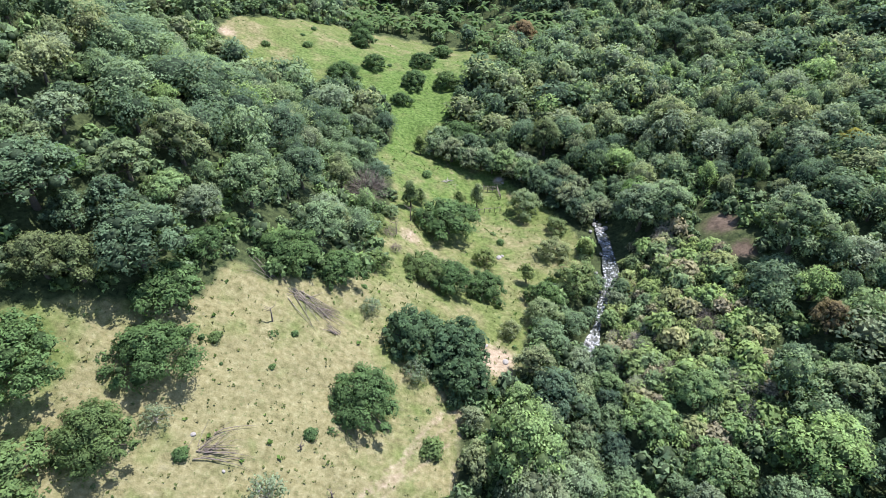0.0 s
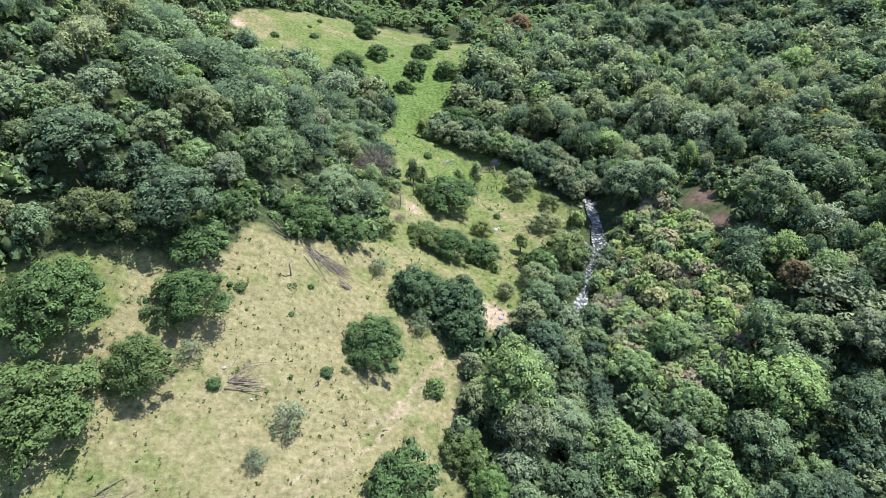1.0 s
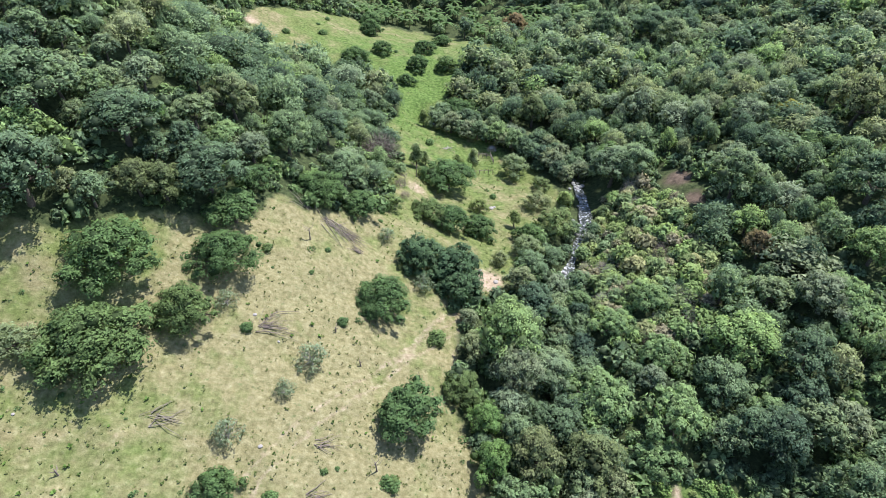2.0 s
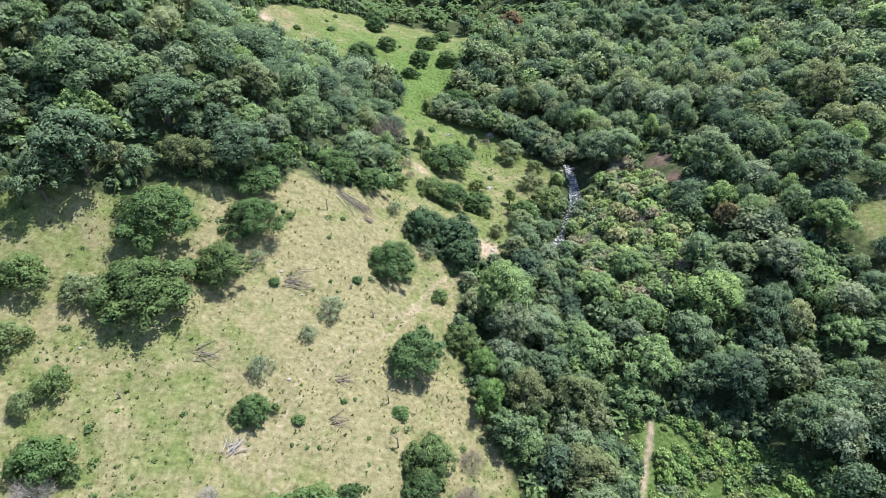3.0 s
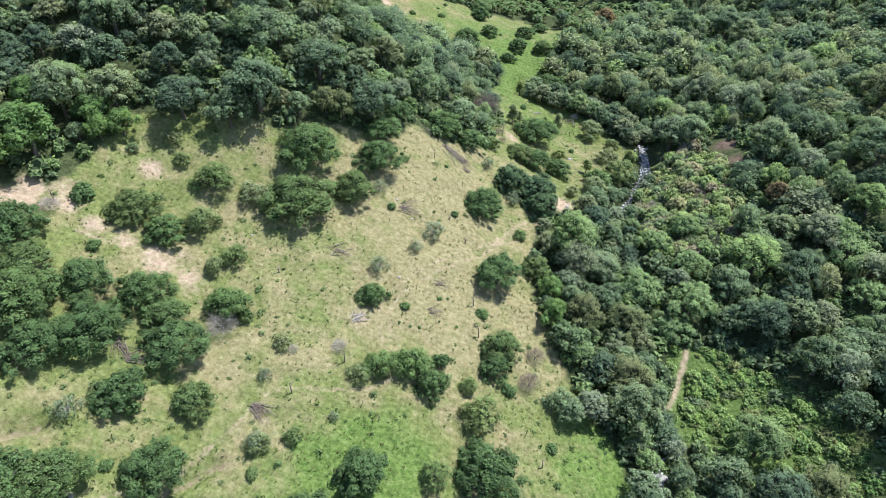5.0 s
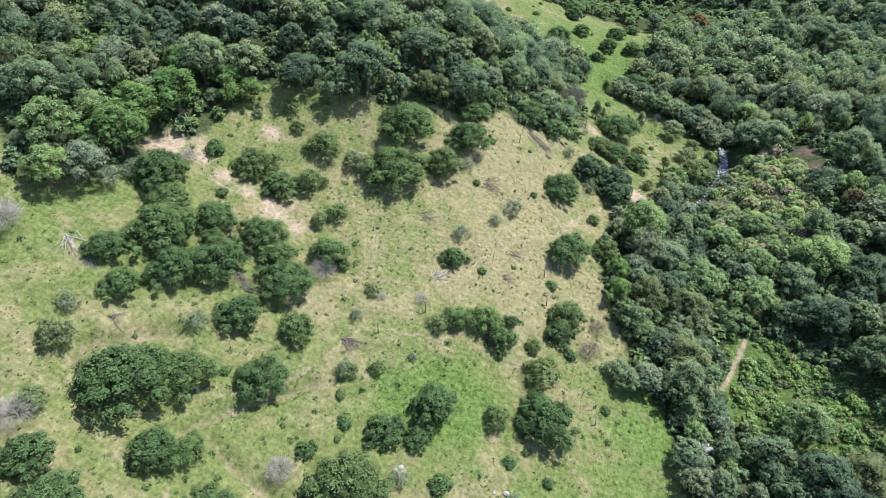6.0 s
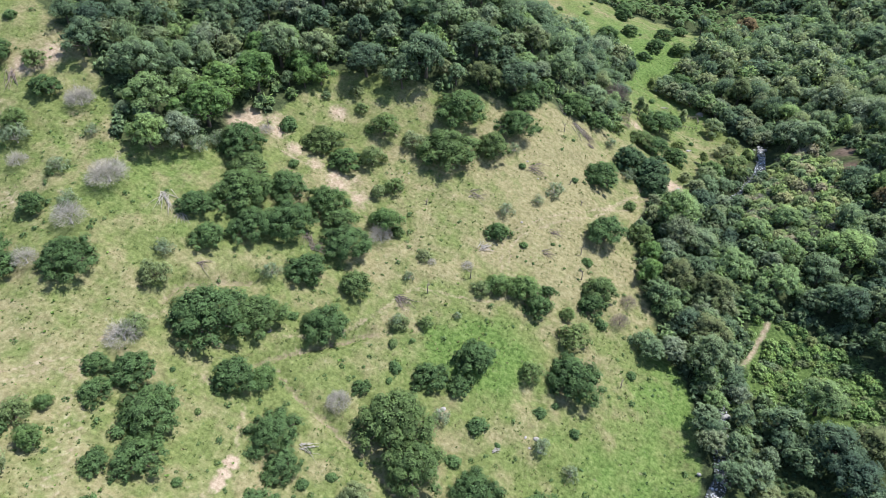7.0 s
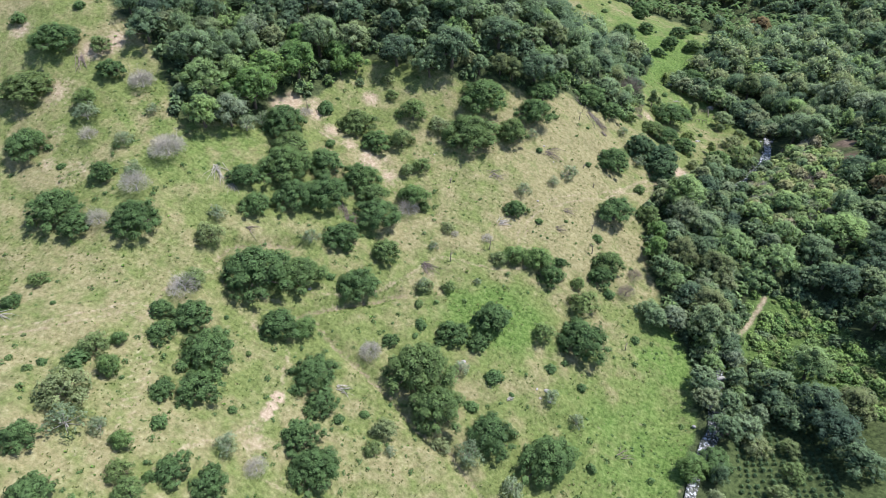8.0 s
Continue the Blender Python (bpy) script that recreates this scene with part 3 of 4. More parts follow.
def twigs(cloud, r, start, way, length, thick, depth, spread=0.6, bend=0.25):
    """A bare limb that forks again and again."""
    p = np.array(start, float)
    d = np.array(way, float)
    pts, n = [p.copy()], 3
    for _ in range(n):
        d = d + r.normal(0, bend, 3) * 0.5 + [0, 0, 0.06]
        d /= np.linalg.norm(d)
        p = p + d * length / n
        pts.append(p.copy())
    tube(cloud, pts, np.linspace(thick, thick * 0.55, n + 1), 5 if depth > 2 else 3)
    if depth:
        for i in range(r.integers(2, 4) + (depth == 1)):
            e = d + r.normal(0, spread, 3)
            e /= np.linalg.norm(e)
            twigs(cloud, r, pts[-1 - (i % 2)], e, length * r.uniform(0.55, 0.8), thick * 0.5, depth - 1, spread, bend)


def slivers(cloud, r, count, reach, low=0.3, thin=0.0075):
    """Fine bare twigs pointing outward over a dome."""
    d = r.normal(size=(count, 3))
    d[:, 2] = np.abs(d[:, 2]) * 0.9
    d /= np.linalg.norm(d, axis=1)[:, None]
    p = d * (reach * r.uniform(0.4, 1.0, (count, 1))) * [1, 1, 0.85] + [0, 0, low]
    way = d + r.normal(size=(count, 3)) * 0.45
    way *= r.uniform(0.10, 0.24, (count, 1)) / np.linalg.norm(way, axis=1)[:, None]
    wide = np.cross(way, r.normal(size=(count, 3)))
    wide *= thin / np.linalg.norm(wide, axis=1)[:, None]
    cloud.add(np.stack([p - wide, p + wide, p + way], 1).reshape(-1, 3), np.arange(3 * count).reshape(-1, 3), 0.5)


def bare_prototype(name, seed, mat, depth=4, spread=0.55, trunk=0.35, fine=900, stout=1.0):
    """A leafless tree about one metre in crown radius."""
    r = np.random.default_rng(seed)
    top = new(name)
    c = Cloud()
    tube(c, [(0, 0, -0.1), (0.02, 0.01, trunk * 0.6), (0.0, 0.03, trunk)], [0.075, 0.05, 0.045], 6)
    part("trunk", mesh_from("trunk", *c.arrays()[:2], [mat], smooth=True), top)
    for i in range(4):
        c = Cloud()
        a = i * 1.57 + r.uniform(-0.4, 0.4)
        twigs(c, r, (0, 0.03, trunk * 0.9), (0.75 * math.cos(a), 0.75 * math.sin(a), 0.75), 0.5, 0.035 * stout, depth, spread)
        part("branch", mesh_from("branch", *c.arrays()[:2], [mat], smooth=True), top)
    c = Cloud()
    slivers(c, r, fine, 0.92, thin=0.0075 * stout ** 0.5)
    tagged(part("spray", mesh_from("spray", *c.arrays()[:2], [mat]), top), kind="stuff")
    return top


def stands(proto_list, spots, label, category, group, seed):
    r = np.random.default_rng(seed)
    for i, (x, y, size) in enumerate(spots):
        p = proto_list[int(r.integers(len(proto_list)))]
        m = Matrix.Translation((x, y, float(height(x, y)[0]) - 0.1)) @ Matrix.Rotation(r.uniform(0, 6.28), 4, "Z") @ Matrix.Diagonal((size * r.uniform(0.88, 1.12), size * r.uniform(0.88, 1.12), size * (0.9 if group.startswith(("pasture", "umbrella", "dense", "feathery")) else 1.0) * r.uniform(0.88, 1.12), 1))
        if p in FIRST:
            scale = p.scale.copy()
            p.scale = (1, 1, 1)
            ob = copy_thing(p, m)
            p.scale = scale
        else:
            ob = p
            p.matrix_basis = m
            FIRST[p] = True
        tagged(ob, label, category, group)
        PLANTED.append((x, y, size))


FIRST, PLANTED = {}, []

# ---- trees of the pasture ----
# Each: x, y, crown radius.
BROAD = ((-33.4, 50.4, 5.2), (-36.4, 39.9, 4.7), (-32.3, 66.7, 3.7), (-22.9, 72.4, 4.8), (-16, 73.5, 4), (-10.6, 52.7, 5.3), (17.2, 81.2, 3.3), (4.4, 139.1, 5.8), (-10.4, 153.7, 3), (-7.4, 164, 4.1), (-5.9, 178.3, 3.7), (-0.2, 193.6, 3.7), (1.1, 165.6, 4), (-19, 170.1, 3.9), (-23.8, 188.6, 4.5), (-26, 207.5, 4.8), (-46.3, 44.9, 6.7), (-45.1, 32.8, 7.6), (-47.7, 7.2, 1.7), (-27.9, 18.5, 3), (-3.4, 15.6, 4.1), (-4.1, 11.6, 3.1), (-13.8, 9.3, 1.9), (-14.6, 4, 3.6), (2.2, 39.3, 3.3))
BROAD_SOUTH = ((-72.3, 20.9, 4.5), (-136.9, -5.6, 6), (-135.2, -17.4, 5.8), (-126.6, -28.6, 5.3), (-108.4, -39.8, 5.4), (-91.6, -35.8, 5.4), (-105.4, -28.6, 3.1), (-121.8, -5.7, 3.3), (-75.1, -49.3, 2.5), (-70.1, -47.2, 4.1), (-71.6, -53.3, 2.9), (-63.1, -51.9, 5.5), (-59.8, -58.8, 4.2), (-64.1, -61.9, 2.3), (-72, -80.1, 3), (-63.7, -85.8, 3.6), (-53.4, -72.5, 3), (-48.2, -71.1, 3.2), (-66.8, -32.7, 6.6), (-60.7, -27.2, 5.3), (-57.6, -39.6, 4.3), (-50.1, -21.2, 4.5), (-49.2, -10.2, 3.6), (-58.5, -12.4, 4), (-55.1, -2.6, 5.3), (-66.4, -5.3, 5.5))
BROAD_WEST = ((-71.4, -10.6, 5.3), (-76.1, -17.8, 3.5), (-79.9, 1.5, 4.9), (-76.8, -5.1, 7), (-81.7, -13.2, 4.1), (-71.6, 2.9, 4.8), (-65.6, 18.6, 4.1), (-39.2, -28.7, 1.8), (-28.8, -21, 3.7), (-22.3, -14.3, 4.4), (-23.4, -19.8, 2.6), (-3.6, -8.6, 5.9), (-30.9, -33, 6.4), (-25.3, -38, 5.1), (-14.2, -37.6, 4.6), (-3.3, -36.9, 5.6), (-47.3, -44.3, 4.6), (-43.7, -48.3, 3.2), (-42.5, -55.9, 3.8), (-37.9, -59.9, 4.6), (-97.1, -60.7, 1.9), (25.8, -23, 3.5), (-26.2, 160.8, 4.8), (7, 82.3, 3.9), (-63, 4.7, 4.9), (-101.5, -41.4, 3.5), (-84.3, 6.8, 5.8))
BROAD += BROAD_SOUTH + BROAD_WEST
FEATHERY = ((-10.8, 80.3, 2.7), (7.7, 91.3, 2.6), (17.5, 112.6, 4.5), (23.2, 105.2, 2.6), (21.1, 96.3, 3.4), (16.3, 76.1, 3.7), (10.8, 72, 2.2), (23.3, 85.3, 4.7), (-9.9, 99.2, 2.1), (-12.3, 91.7, 2.5), (-54.1, 31.7, 3), (-61.2, 31.3, 4.6), (-60.2, 22, 3.8), (-52.7, 17.5, 2.6), (-55.2, 14.5, 2.6), (-40, 3.8, 1.9), (-7.6, 23.1, 1.3), (-26.4, 2.3, 2.3), (-8.4, 6.1, 2.3), (-77.6, 33.3, 1.5), (-71.2, 37.1, 2.2), (-121.2, -14.8, 3.5), (-127.6, -1.5, 3.3))
FEATHERY_SOUTH = ((-73.6, -71, 4.4), (-78.3, -30.5, 3.4), (-74.7, -40.5, 2.9), (-77.1, -61.8, 2.8), (-55.3, -78.7, 2.8), (-58.2, -77, 2.4), (-68.9, 34.4, 2), (-33.8, -11, 1.8), (-11.7, -11.2, 2.7), (-6, 1.4, 3.7), (-22, -43.1, 2.2), (-31.7, -46.6, 2.8), (-31.8, -50.7, 1.8), (-97.1, -54.7, 2.1), (33.5, -15.5, 3), (39.3, -13.9, 2.7), (39.8, -19.5, 2.3), (37.3, -25, 2.3), (10.3, 132.6, 3), (-83.7, 33.4, 1.4), (-38.1, -13.4, 2.1), (7.8, 8.8, 3.2))
FEATHERY += FEATHERY_SOUTH
DENSE = ((-4.9, 65, 5), (1.3, 64.2, 6.4), (2.9, 59, 5))
SPARSE = ((-4, 58.9, 2.2), (-31.8, 43.9, 1.9), (-10.5, 69, 1.9), (-19.4, 38, 2.6), (-22.1, 32.4, 1.8), (-28, 25.3, 2.4), (-107.5, -19.7, 2.5), (-107.7, -9.5, 1.8), (-80.5, -24.9, 2.2), (-69.2, -75, 3.1), (-50.1, -64.7, 2.3), (-65.8, -72.7, 1.9), (-63.1, -17.6, 2.2), (-89.7, -0.2, 2.9), (-38.6, -13.1, 2.2), (-6.2, -24.1, 2), (-0.2, -25.9, 1.8), (-16.6, -43.1, 3), (-7.7, -44.6, 2.6), (-24.4, -27.2, 2), (-88.9, 4.3, 2.7), (-87.6, 9.2, 2.4), (-99.8, -25.7, 2.4), (-70.6, -47.9, 1), (-29.3, -49.2, 1.2), (-40.8, -2.4, 1.4), (-28.8, -6, 1.1), (-119, -17.6, 3.2))
SHRUBS = ((-1.6, 48.6, 1.8), (-0.8, 109, 1.2), (-3.5, 121.8, 1.4), (-1, 131.1, 0.7), (-37.6, 175.3, 1.7), (-39.9, 181.7, 0.8), (-47.7, 169.7, 1.5), (-38.1, 189.9, 1.2), (-14.7, 173.7, 0.8), (11.3, 100.1, 1), (-12.2, 73.5, 0.6), (-21.6, 54, 0.5), (-19.8, 59.7, 0.6), (-28.4, 55.7, 1), (-27.2, 52.6, 0.3), (-28.8, 41.1, 1.1), (-16.2, 47, 1), (-21.8, 18.7, 1.1), (-1.6, 8.7, 1.7), (-47.5, 26.9, 0.5), (-16, 22.8, 0.6), (-14.5, 23.6, 0.4), (-18.6, 15.3, 0.4), (-20.2, 15, 0.4), (-22.2, 15, 0.4), (-138.6, 5.5, 1.7), (-149.8, -3.4, 2.1), (-77.7, -65.1, 2.3))
SHRUBS_SOUTH = ((-60.5, -67.2, 1.5), (-53.8, -58.6, 0.9), (-80.7, 20.2, 2.5), (-74.5, 11, 1.4), (-37.8, -17.6, 1.3), (-35.4, -22, 1.6), (-7.8, 23, 1.5), (-17.9, -25.4, 2.1), (-8.2, -17, 1.3), (-1.3, -17.7, 1.2), (-19.8, -33, 1.6), (4.6, -33.5, 1.1), (-39.7, -48.5, 1.2), (-36.3, -45.4, 1), (-90.9, -57.5, 0.6), (-81.9, -68, 1), (-82.4, -70.1, 0.9), (-86.1, -70, 0.7), (-64.8, -24.2, 0.7), (-66, -43.2, 0.6), (-35.4, -24.9, 0.8), (6.6, 0.7, 1.3), (-5.9, -14.3, 0.8), (-13.6, -26.8, 0.7), (-58.7, -47.1, 0.7), (-33.3, -41, 0.5), (-116.4, -29.6, 1))
SHRUBS_WEST = ((-59, 164.8, 1.5), (-34.8, 206.4, 1.3), (-12.5, 228.6, 1.2), (-56, -22.5, 1.1))
SHRUBS += SHRUBS_SOUTH + SHRUBS_WEST
UMBRELLA = ((-3.2, 83.2, 4), (1.6, 81.3, 4.5), (-33.4, 58.4, 5), (-5.7, 32.6, 5.2), (-58.6, 2.4, 4.1), (0.8, 100.4, 6.5))
SLENDER = ((7.4, 114, 1.6), (3.5, 112.3, 1.3), (-6.4, 106.3, 1.7), (-4.4, 108.6, 1.3), (15, 87.2, 1.4), (27.3, 96.2, 1.4), (-5.2, 133.2, 1.7))
LEAFLESS = ((-14.5, 101.6, 4.9), (-9.5, 92.1, 1.7), (-8.2, 86.6, 1.4), (3, 17.1, 2.2), (2.2, 11.1, 2.4))
BRIGHT = ((-50.5, 7.6, 3.9), (-18.2, 6.4, 3.7), (-72, -64, 2.3), (-75.8, -58.3, 1.5), (-55.2, -75.3, 1), (-53.5, -36.7, 2.5), (-23.7, 4.7, 3.3), (22.1, -26.1, 3.2), (-56.3, -14.2, 1.5), (-61.4, -73.1, 1.9))
BLEACHED = ((-38, 3.3, 1.1), (-31.1, 6.6, 1.4), (-115, -21.8, 2.5), (-98, -38.6, 2.6), (-96.8, -28.7, 3.5), (-74.8, -43, 3.1), (-45, -64.9, 2.3), (-83.5, 15.1, 2.1), (-50.1, 3.9, 3.2))
TWIGGY = ((-114.1, -4.4, 3.8), (-97.4, -17.5, 4.2), (-41.1, -33.5, 2.5))
TALL = ((10.5, 41.9, 4.7), (16.7, 45, 4.3), (9, 22.3, 3.7), (16.7, 35.3, 3.5), (12.2, 20.5, 2.7), (16, 18, 3.6), (21.1, 9.8, 4.8), (13.6, 9.4, 3.6), (48.2, 47.1, 5.6), (56.6, 43.9, 5), (62.6, 53.6, 4.4), (42.8, 40.7, 4.4), (59, 33.9, 3.5), (10, 7.5, 2.9), (55.1, 56, 4), (73.5, 61.2, 4.5), (57.7, 83.2, 6.4), (-37.7, 81, 4.5), (-41.8, 73.2, 3.8), (-41.5, 65.9, 3.3), (-28.7, 79.2, 4.3), (-23.8, 91.8, 4.4), (-19.1, 79.3, 4.3), (-29.8, 103.1, 4.9), (-37.6, 93.8, 4.2), (54.1, 184.8, 5.8), (72.1, 171.7, 6.1), (-96.6, -5.9, 4.7))
TALL_SOUTH = ((-92.7, -1.7, 4.5), (-102.1, 2.1, 5.2), (-90.1, 34.5, 5.6), (-108.7, 7.5, 5.4), (-83.1, 40.1, 5.3), (-71.3, 43.1, 5.3), (-62.1, 44.4, 4.5), (-57.8, 49.8, 6.1), (-120.3, 6.7, 4.7), (-36.8, 60.9, 5.5), (46.3, -10.5, 4.7), (49.9, -15.8, 4), (30.9, -12.9, 3.3), (27, -15.6, 3.3), (43.9, -4.2, 4.9), (42.4, 6.7, 4.7), (78.3, 74.2, 5.7))
TALL += TALL_SOUTH
TALL_LIGHT = ((24.5, 41.6, 6), (34.7, 36.1, 5.6), (30.6, 31.3, 4.2), (35.7, 47.7, 4.1), (28.9, 54.9, 3.4), (66.9, 49.4, 4.8), (67.9, 38.7, 4), (36, 59.2, 4.1), (38.5, 101.1, 6.1), (-37.7, 73.4, 3.5), (42.5, 100.8, 5.1), (60.4, 85.5, 4.9), (68.6, 182.2, 5.7), (53.8, 59, 3.1), (68.4, 106, 4.3), (96.9, 101.1, 4.7), (69.8, 185.9, 5), (65.7, 54.5, 4.9))
TALL_OLIVE = ((20.8, 30.2, 5.1), (12.4, 29, 4.1), (20.6, 17, 4.9), (-42.4, 57.1, 3.4), (-45.6, 56.1, 3.1), (49.8, -2.1, 4.4), (86.3, 97.9, 6), (24.1, 133.2, 5))
TALL_LIME = ((5.5, 33.9, 3), (6.1, 27.5, 3.3), (-47.3, 68.8, 2.9), (39.2, 107.4, 4), (-92.9, 7.8, 5.4), (-93.8, 16.4, 5.6), (-90.5, 24, 5.7), (-83, 32.6, 3), (-85.2, 35.3, 4), (-91.2, 38.7, 4), (-80.2, 35.7, 3.2), (-95.5, 33.5, 3.7))
TALL_PALE = ((-33.1, 72.1, 3.4), (-19.5, 131.8, 3.2))
TALL_YELLOW = ((77.4, 106.3, 2.7),)
TALL_RUSSET = ((26.4, 206.7, 5.5), (56.9, 66.6, 3.1))

broad = [tree_prototype("pasture_tree", "B", 10 + i, 4600, 0.041, 1, dark_leaf, trunk_bark) for i in range(4)]
grand = [tree_prototype("spreading_tree", "B", 15 + i, 8600, 0.031, 1, dark_leaf, trunk_bark) for i in range(3)]
stands(grand, [s for s in BROAD if s[2] > 4.4], "large spreading dark green tree with a domed crown on the pasture", "tree", "pasture trees", 21)
stands(broad, [s for s in BROAD if s[2] <= 4.4], "broad dark green tree with a dense domed crown on the pasture", "tree", "pasture trees", 1)
stands([tree_prototype("dense_tree", "K", 20 + i, 4600, 0.046, 1, deep_leaf, trunk_bark) for i in range(2)], DENSE, "deep green dense tree with large glossy leaves", "tree", "dense trees", 2)
stands([tree_prototype("umbrella_tree", "U", 30 + i, 4600, 0.04, 1, dark_leaf, trunk_bark) for i in range(2)], UMBRELLA, "flat topped spreading tree with fine dark foliage", "tree", "umbrella trees", 3)
stands([tree_prototype("feathery_tree", "O", 40 + i, 2800, 0.045, 1, open_leaf, trunk_bark, 0.05, 0.5) for i in range(3)], FEATHERY, "olive green tree with a loose feathery crown", "tree", "feathery trees", 4)
stands([tree_prototype("bright_tree", "L", 50 + i, 3200, 0.052, 1, fresh_leaf, trunk_bark, 0.05) for i in range(2)], BRIGHT, "small tree with bright yellow green leaves", "tree", "bright trees", 5)
stands([tree_prototype("slender_tree", "T", 60 + i, 1000, 0.13, 1, open_leaf, trunk_bark, 0.09, 0.7) for i in range(2)], SLENDER, "slender upright tree with bare lower trunk", "tree", "slender trees", 6)
stands([tree_prototype("sparse_tree", "P", 70 + i, 1000, 0.06, 0, pale_leaf, pale_bark, 0.04) for i in range(3)], SPARSE, "sparse grey green tree with thin twigs showing", "tree", "sparse trees", 7)
stands([bare_prototype("leafless_tree", 80 + i, dead_bark, fine=2000, stout=0.7) for i in range(2)], LEAFLESS, "leafless tree of dry brown branches", "tree", "leafless trees", 8)
stands([bare_prototype("twiggy_tree", 95 + i, pale_bark, fine=4200, stout=0.5) for i in range(2)], TWIGGY, "rounded leafless tree of fine whitish twigs", "tree", "twiggy trees", 19)
stands([bare_prototype("bleached_tree", 90 + i, pale_bark, fine=2400, stout=0.55) for i in range(2)], BLEACHED, "bare tree with sun bleached pale twigs", "tree", "bleached trees", 9)
stands([tree_prototype("shrub", "S", 100 + i, 520, 0.14, 1, dark_leaf, trunk_bark, 0.03) for i in range(3)], SHRUBS, "low rounded green shrub in the grass", "shrub", "pasture shrubs", 10)

TALL = TALL + tuple(s for s in TALL_LIGHT if s[1] > 95)
TALL_LIGHT = [s for s in TALL_LIGHT if s[1] <= 95]

# ---- forest: the trees that stand out, then the closed canopy ----
tall = [tree_prototype("forest_tree", "F", 200 + i, 2000, 0.054, 3, wood_leaf, trunk_bark) for i in range(5)]
great = [tree_prototype("great_forest_tree", "F", 220 + i, 3800, 0.038, 3, wood_leaf, trunk_bark) for i in range(3)]
stands(great, [s for s in TALL if s[2] > 4.2], "great forest tree with a wide dark green crown", "tree", "forest trees", 15)
stands(tall, [s for s in TALL if s[2] <= 4.2], "tall forest tree with a rounded dark green crown", "tree", "forest trees", 11)
for name, spots, leaf, label in (("light_forest_tree", TALL_LIGHT, light_leaf, "tall forest tree with a smooth light green crown"), ("olive_forest_tree", TALL_OLIVE, olive_leaf, "tall forest tree with an olive brown crown"),
                                 ("lime_forest_tree", TALL_LIME, lime_leaf, "vine covered forest tree with bright green leaves"), ("pale_forest_tree", TALL_PALE, pale_leaf, "forest tree with pale silvery leaves"),
                                 ("yellow_flowering_tree", TALL_YELLOW, yellow_leaf, "forest tree in yellow flower"), ("russet_flowering_tree", TALL_RUSSET, russet_leaf, "forest tree with rust red flowers")):
    stands([tree_prototype(name, "U" if name[:5] == "light" else "F", 230 + i + len(spots), 4000, 0.042, 3, leaf, trunk_bark) for i in range(min(2, len(spots)))], spots, label, "tree", "forest trees", 12)

r = np.random.default_rng(9)
banks = []
for s_ in np.arange(2, arc[-1] - 60, 2.6):
    cx, cy = np.interp(s_, arc, line[:, 0]), np.interp(s_, arc, line[:, 1])
    if cy > 107 or -10 < cy < 73 or (77 < cy < 86 and r.random() < 0.75):
        j = min(int(s_ / 0.7), len(side) - 1)
        for sgn in (-1, 1):
            if r.random() < 0.3 and cy < 5:
                continue
            off = sgn * r.uniform(1.6, 4.2 if cy < 5 else 2.5)
            banks.append((round(float(cx + side[j, 0] * off), 1), round(float(cy + side[j, 1] * off), 1), round(float(r.uniform(1.4 if cy < 5 or 70 < cy < 90 else 2.2, 2.2 if 70 < cy < 90 else 3.4)), 1)))
stands(tall, banks, "forest tree overhanging the stream bank", "tree", "stream bank trees", 14)

r = np.random.default_rng(5)
step = 5.0
fx, fy = (a.ravel() for a in np.meshgrid(np.arange(-150, 175, step), np.arange(-98, 300, step)))
fx, fy = fx + r.uniform(-1.9, 1.9, fx.size), fy + r.uniform(-1.9, 1.9, fx.size)
BRUSH = ((26, 98), (40, 100), (50, 90), (50, 66), (44, 50), (27, 52), (26, 70), (30, 84))
stream_gap = near_line(fx, fy, STREAM)[0]
wooded = ~(inside(fx, fy, PASTURE) | inside(fx, fy, MEADOW) | inside(fx, fy, GLADE) | inside(fx, fy, COFFEE) | inside(fx, fy, BANANAS) | inside(fx, fy, BRUSH)) & (stream_gap > np.where((fy > 72) & (fy < 106), 3.4, np.where(fy > -12, 1.2, 3.0)))
wooded &= (fx < 70 + 0.58 * np.maximum(fy, -10)) & (fx > -132) & ~((fx < -95) & (fy > 75)) & ~((fx > 80) & (fy < -50)) & ~((fx > 26) & (fx < 45) & (fy < -88)) & ~((fx < -60 - 0.5 * (300 - fy)) & (fy > 100))
scar = (near_line(fx, fy, ((51, 99), (52.5, 84)))[0] > 3.4) & (np.hypot(fx - 88.5, fy - 67) > 4)
wooded &= scar & (fy > -56)
for bx, by, br, amount in BARE:
    wooded &= ~(((fx - bx) ** 2 + (fy - by) ** 2 < (0.8 * br) ** 2) & (amount > 0.75))
fx, fy = fx[wooded], fy[wooded]
fsize = r.gamma(6, 0.53, fx.size).clip(1.8, 5.8)
rim = np.minimum(np.minimum(near_line(fx, fy, (*PASTURE, PASTURE[0]))[0], near_line(fx, fy, (*MEADOW, MEADOW[0]))[0]), near_line(fx, fy, (*GLADE, GLADE[0]))[0]) > 0.42 * fsize
fx, fy, fsize = fx[rim], fy[rim], fsize[rim]
taken = np.array(PLANTED)
apart = np.hypot(fx[:, None] - taken[:, 0], fy[:, None] - taken[:, 1]) - 0.62 * taken[:, 2] - 0.45 * fsize[:, None]
keep = apart.min(1) > 0
fx, fy, fsize = fx[keep], fy[keep], fsize[keep]
order = np.argsort(np.where(fx > -9, np.hypot(fx - 18, fy - 25), np.hypot((fx + 60) * 0.55, fy - 48) + 8))
NEAR = 285 - len(TALL) - len(banks)
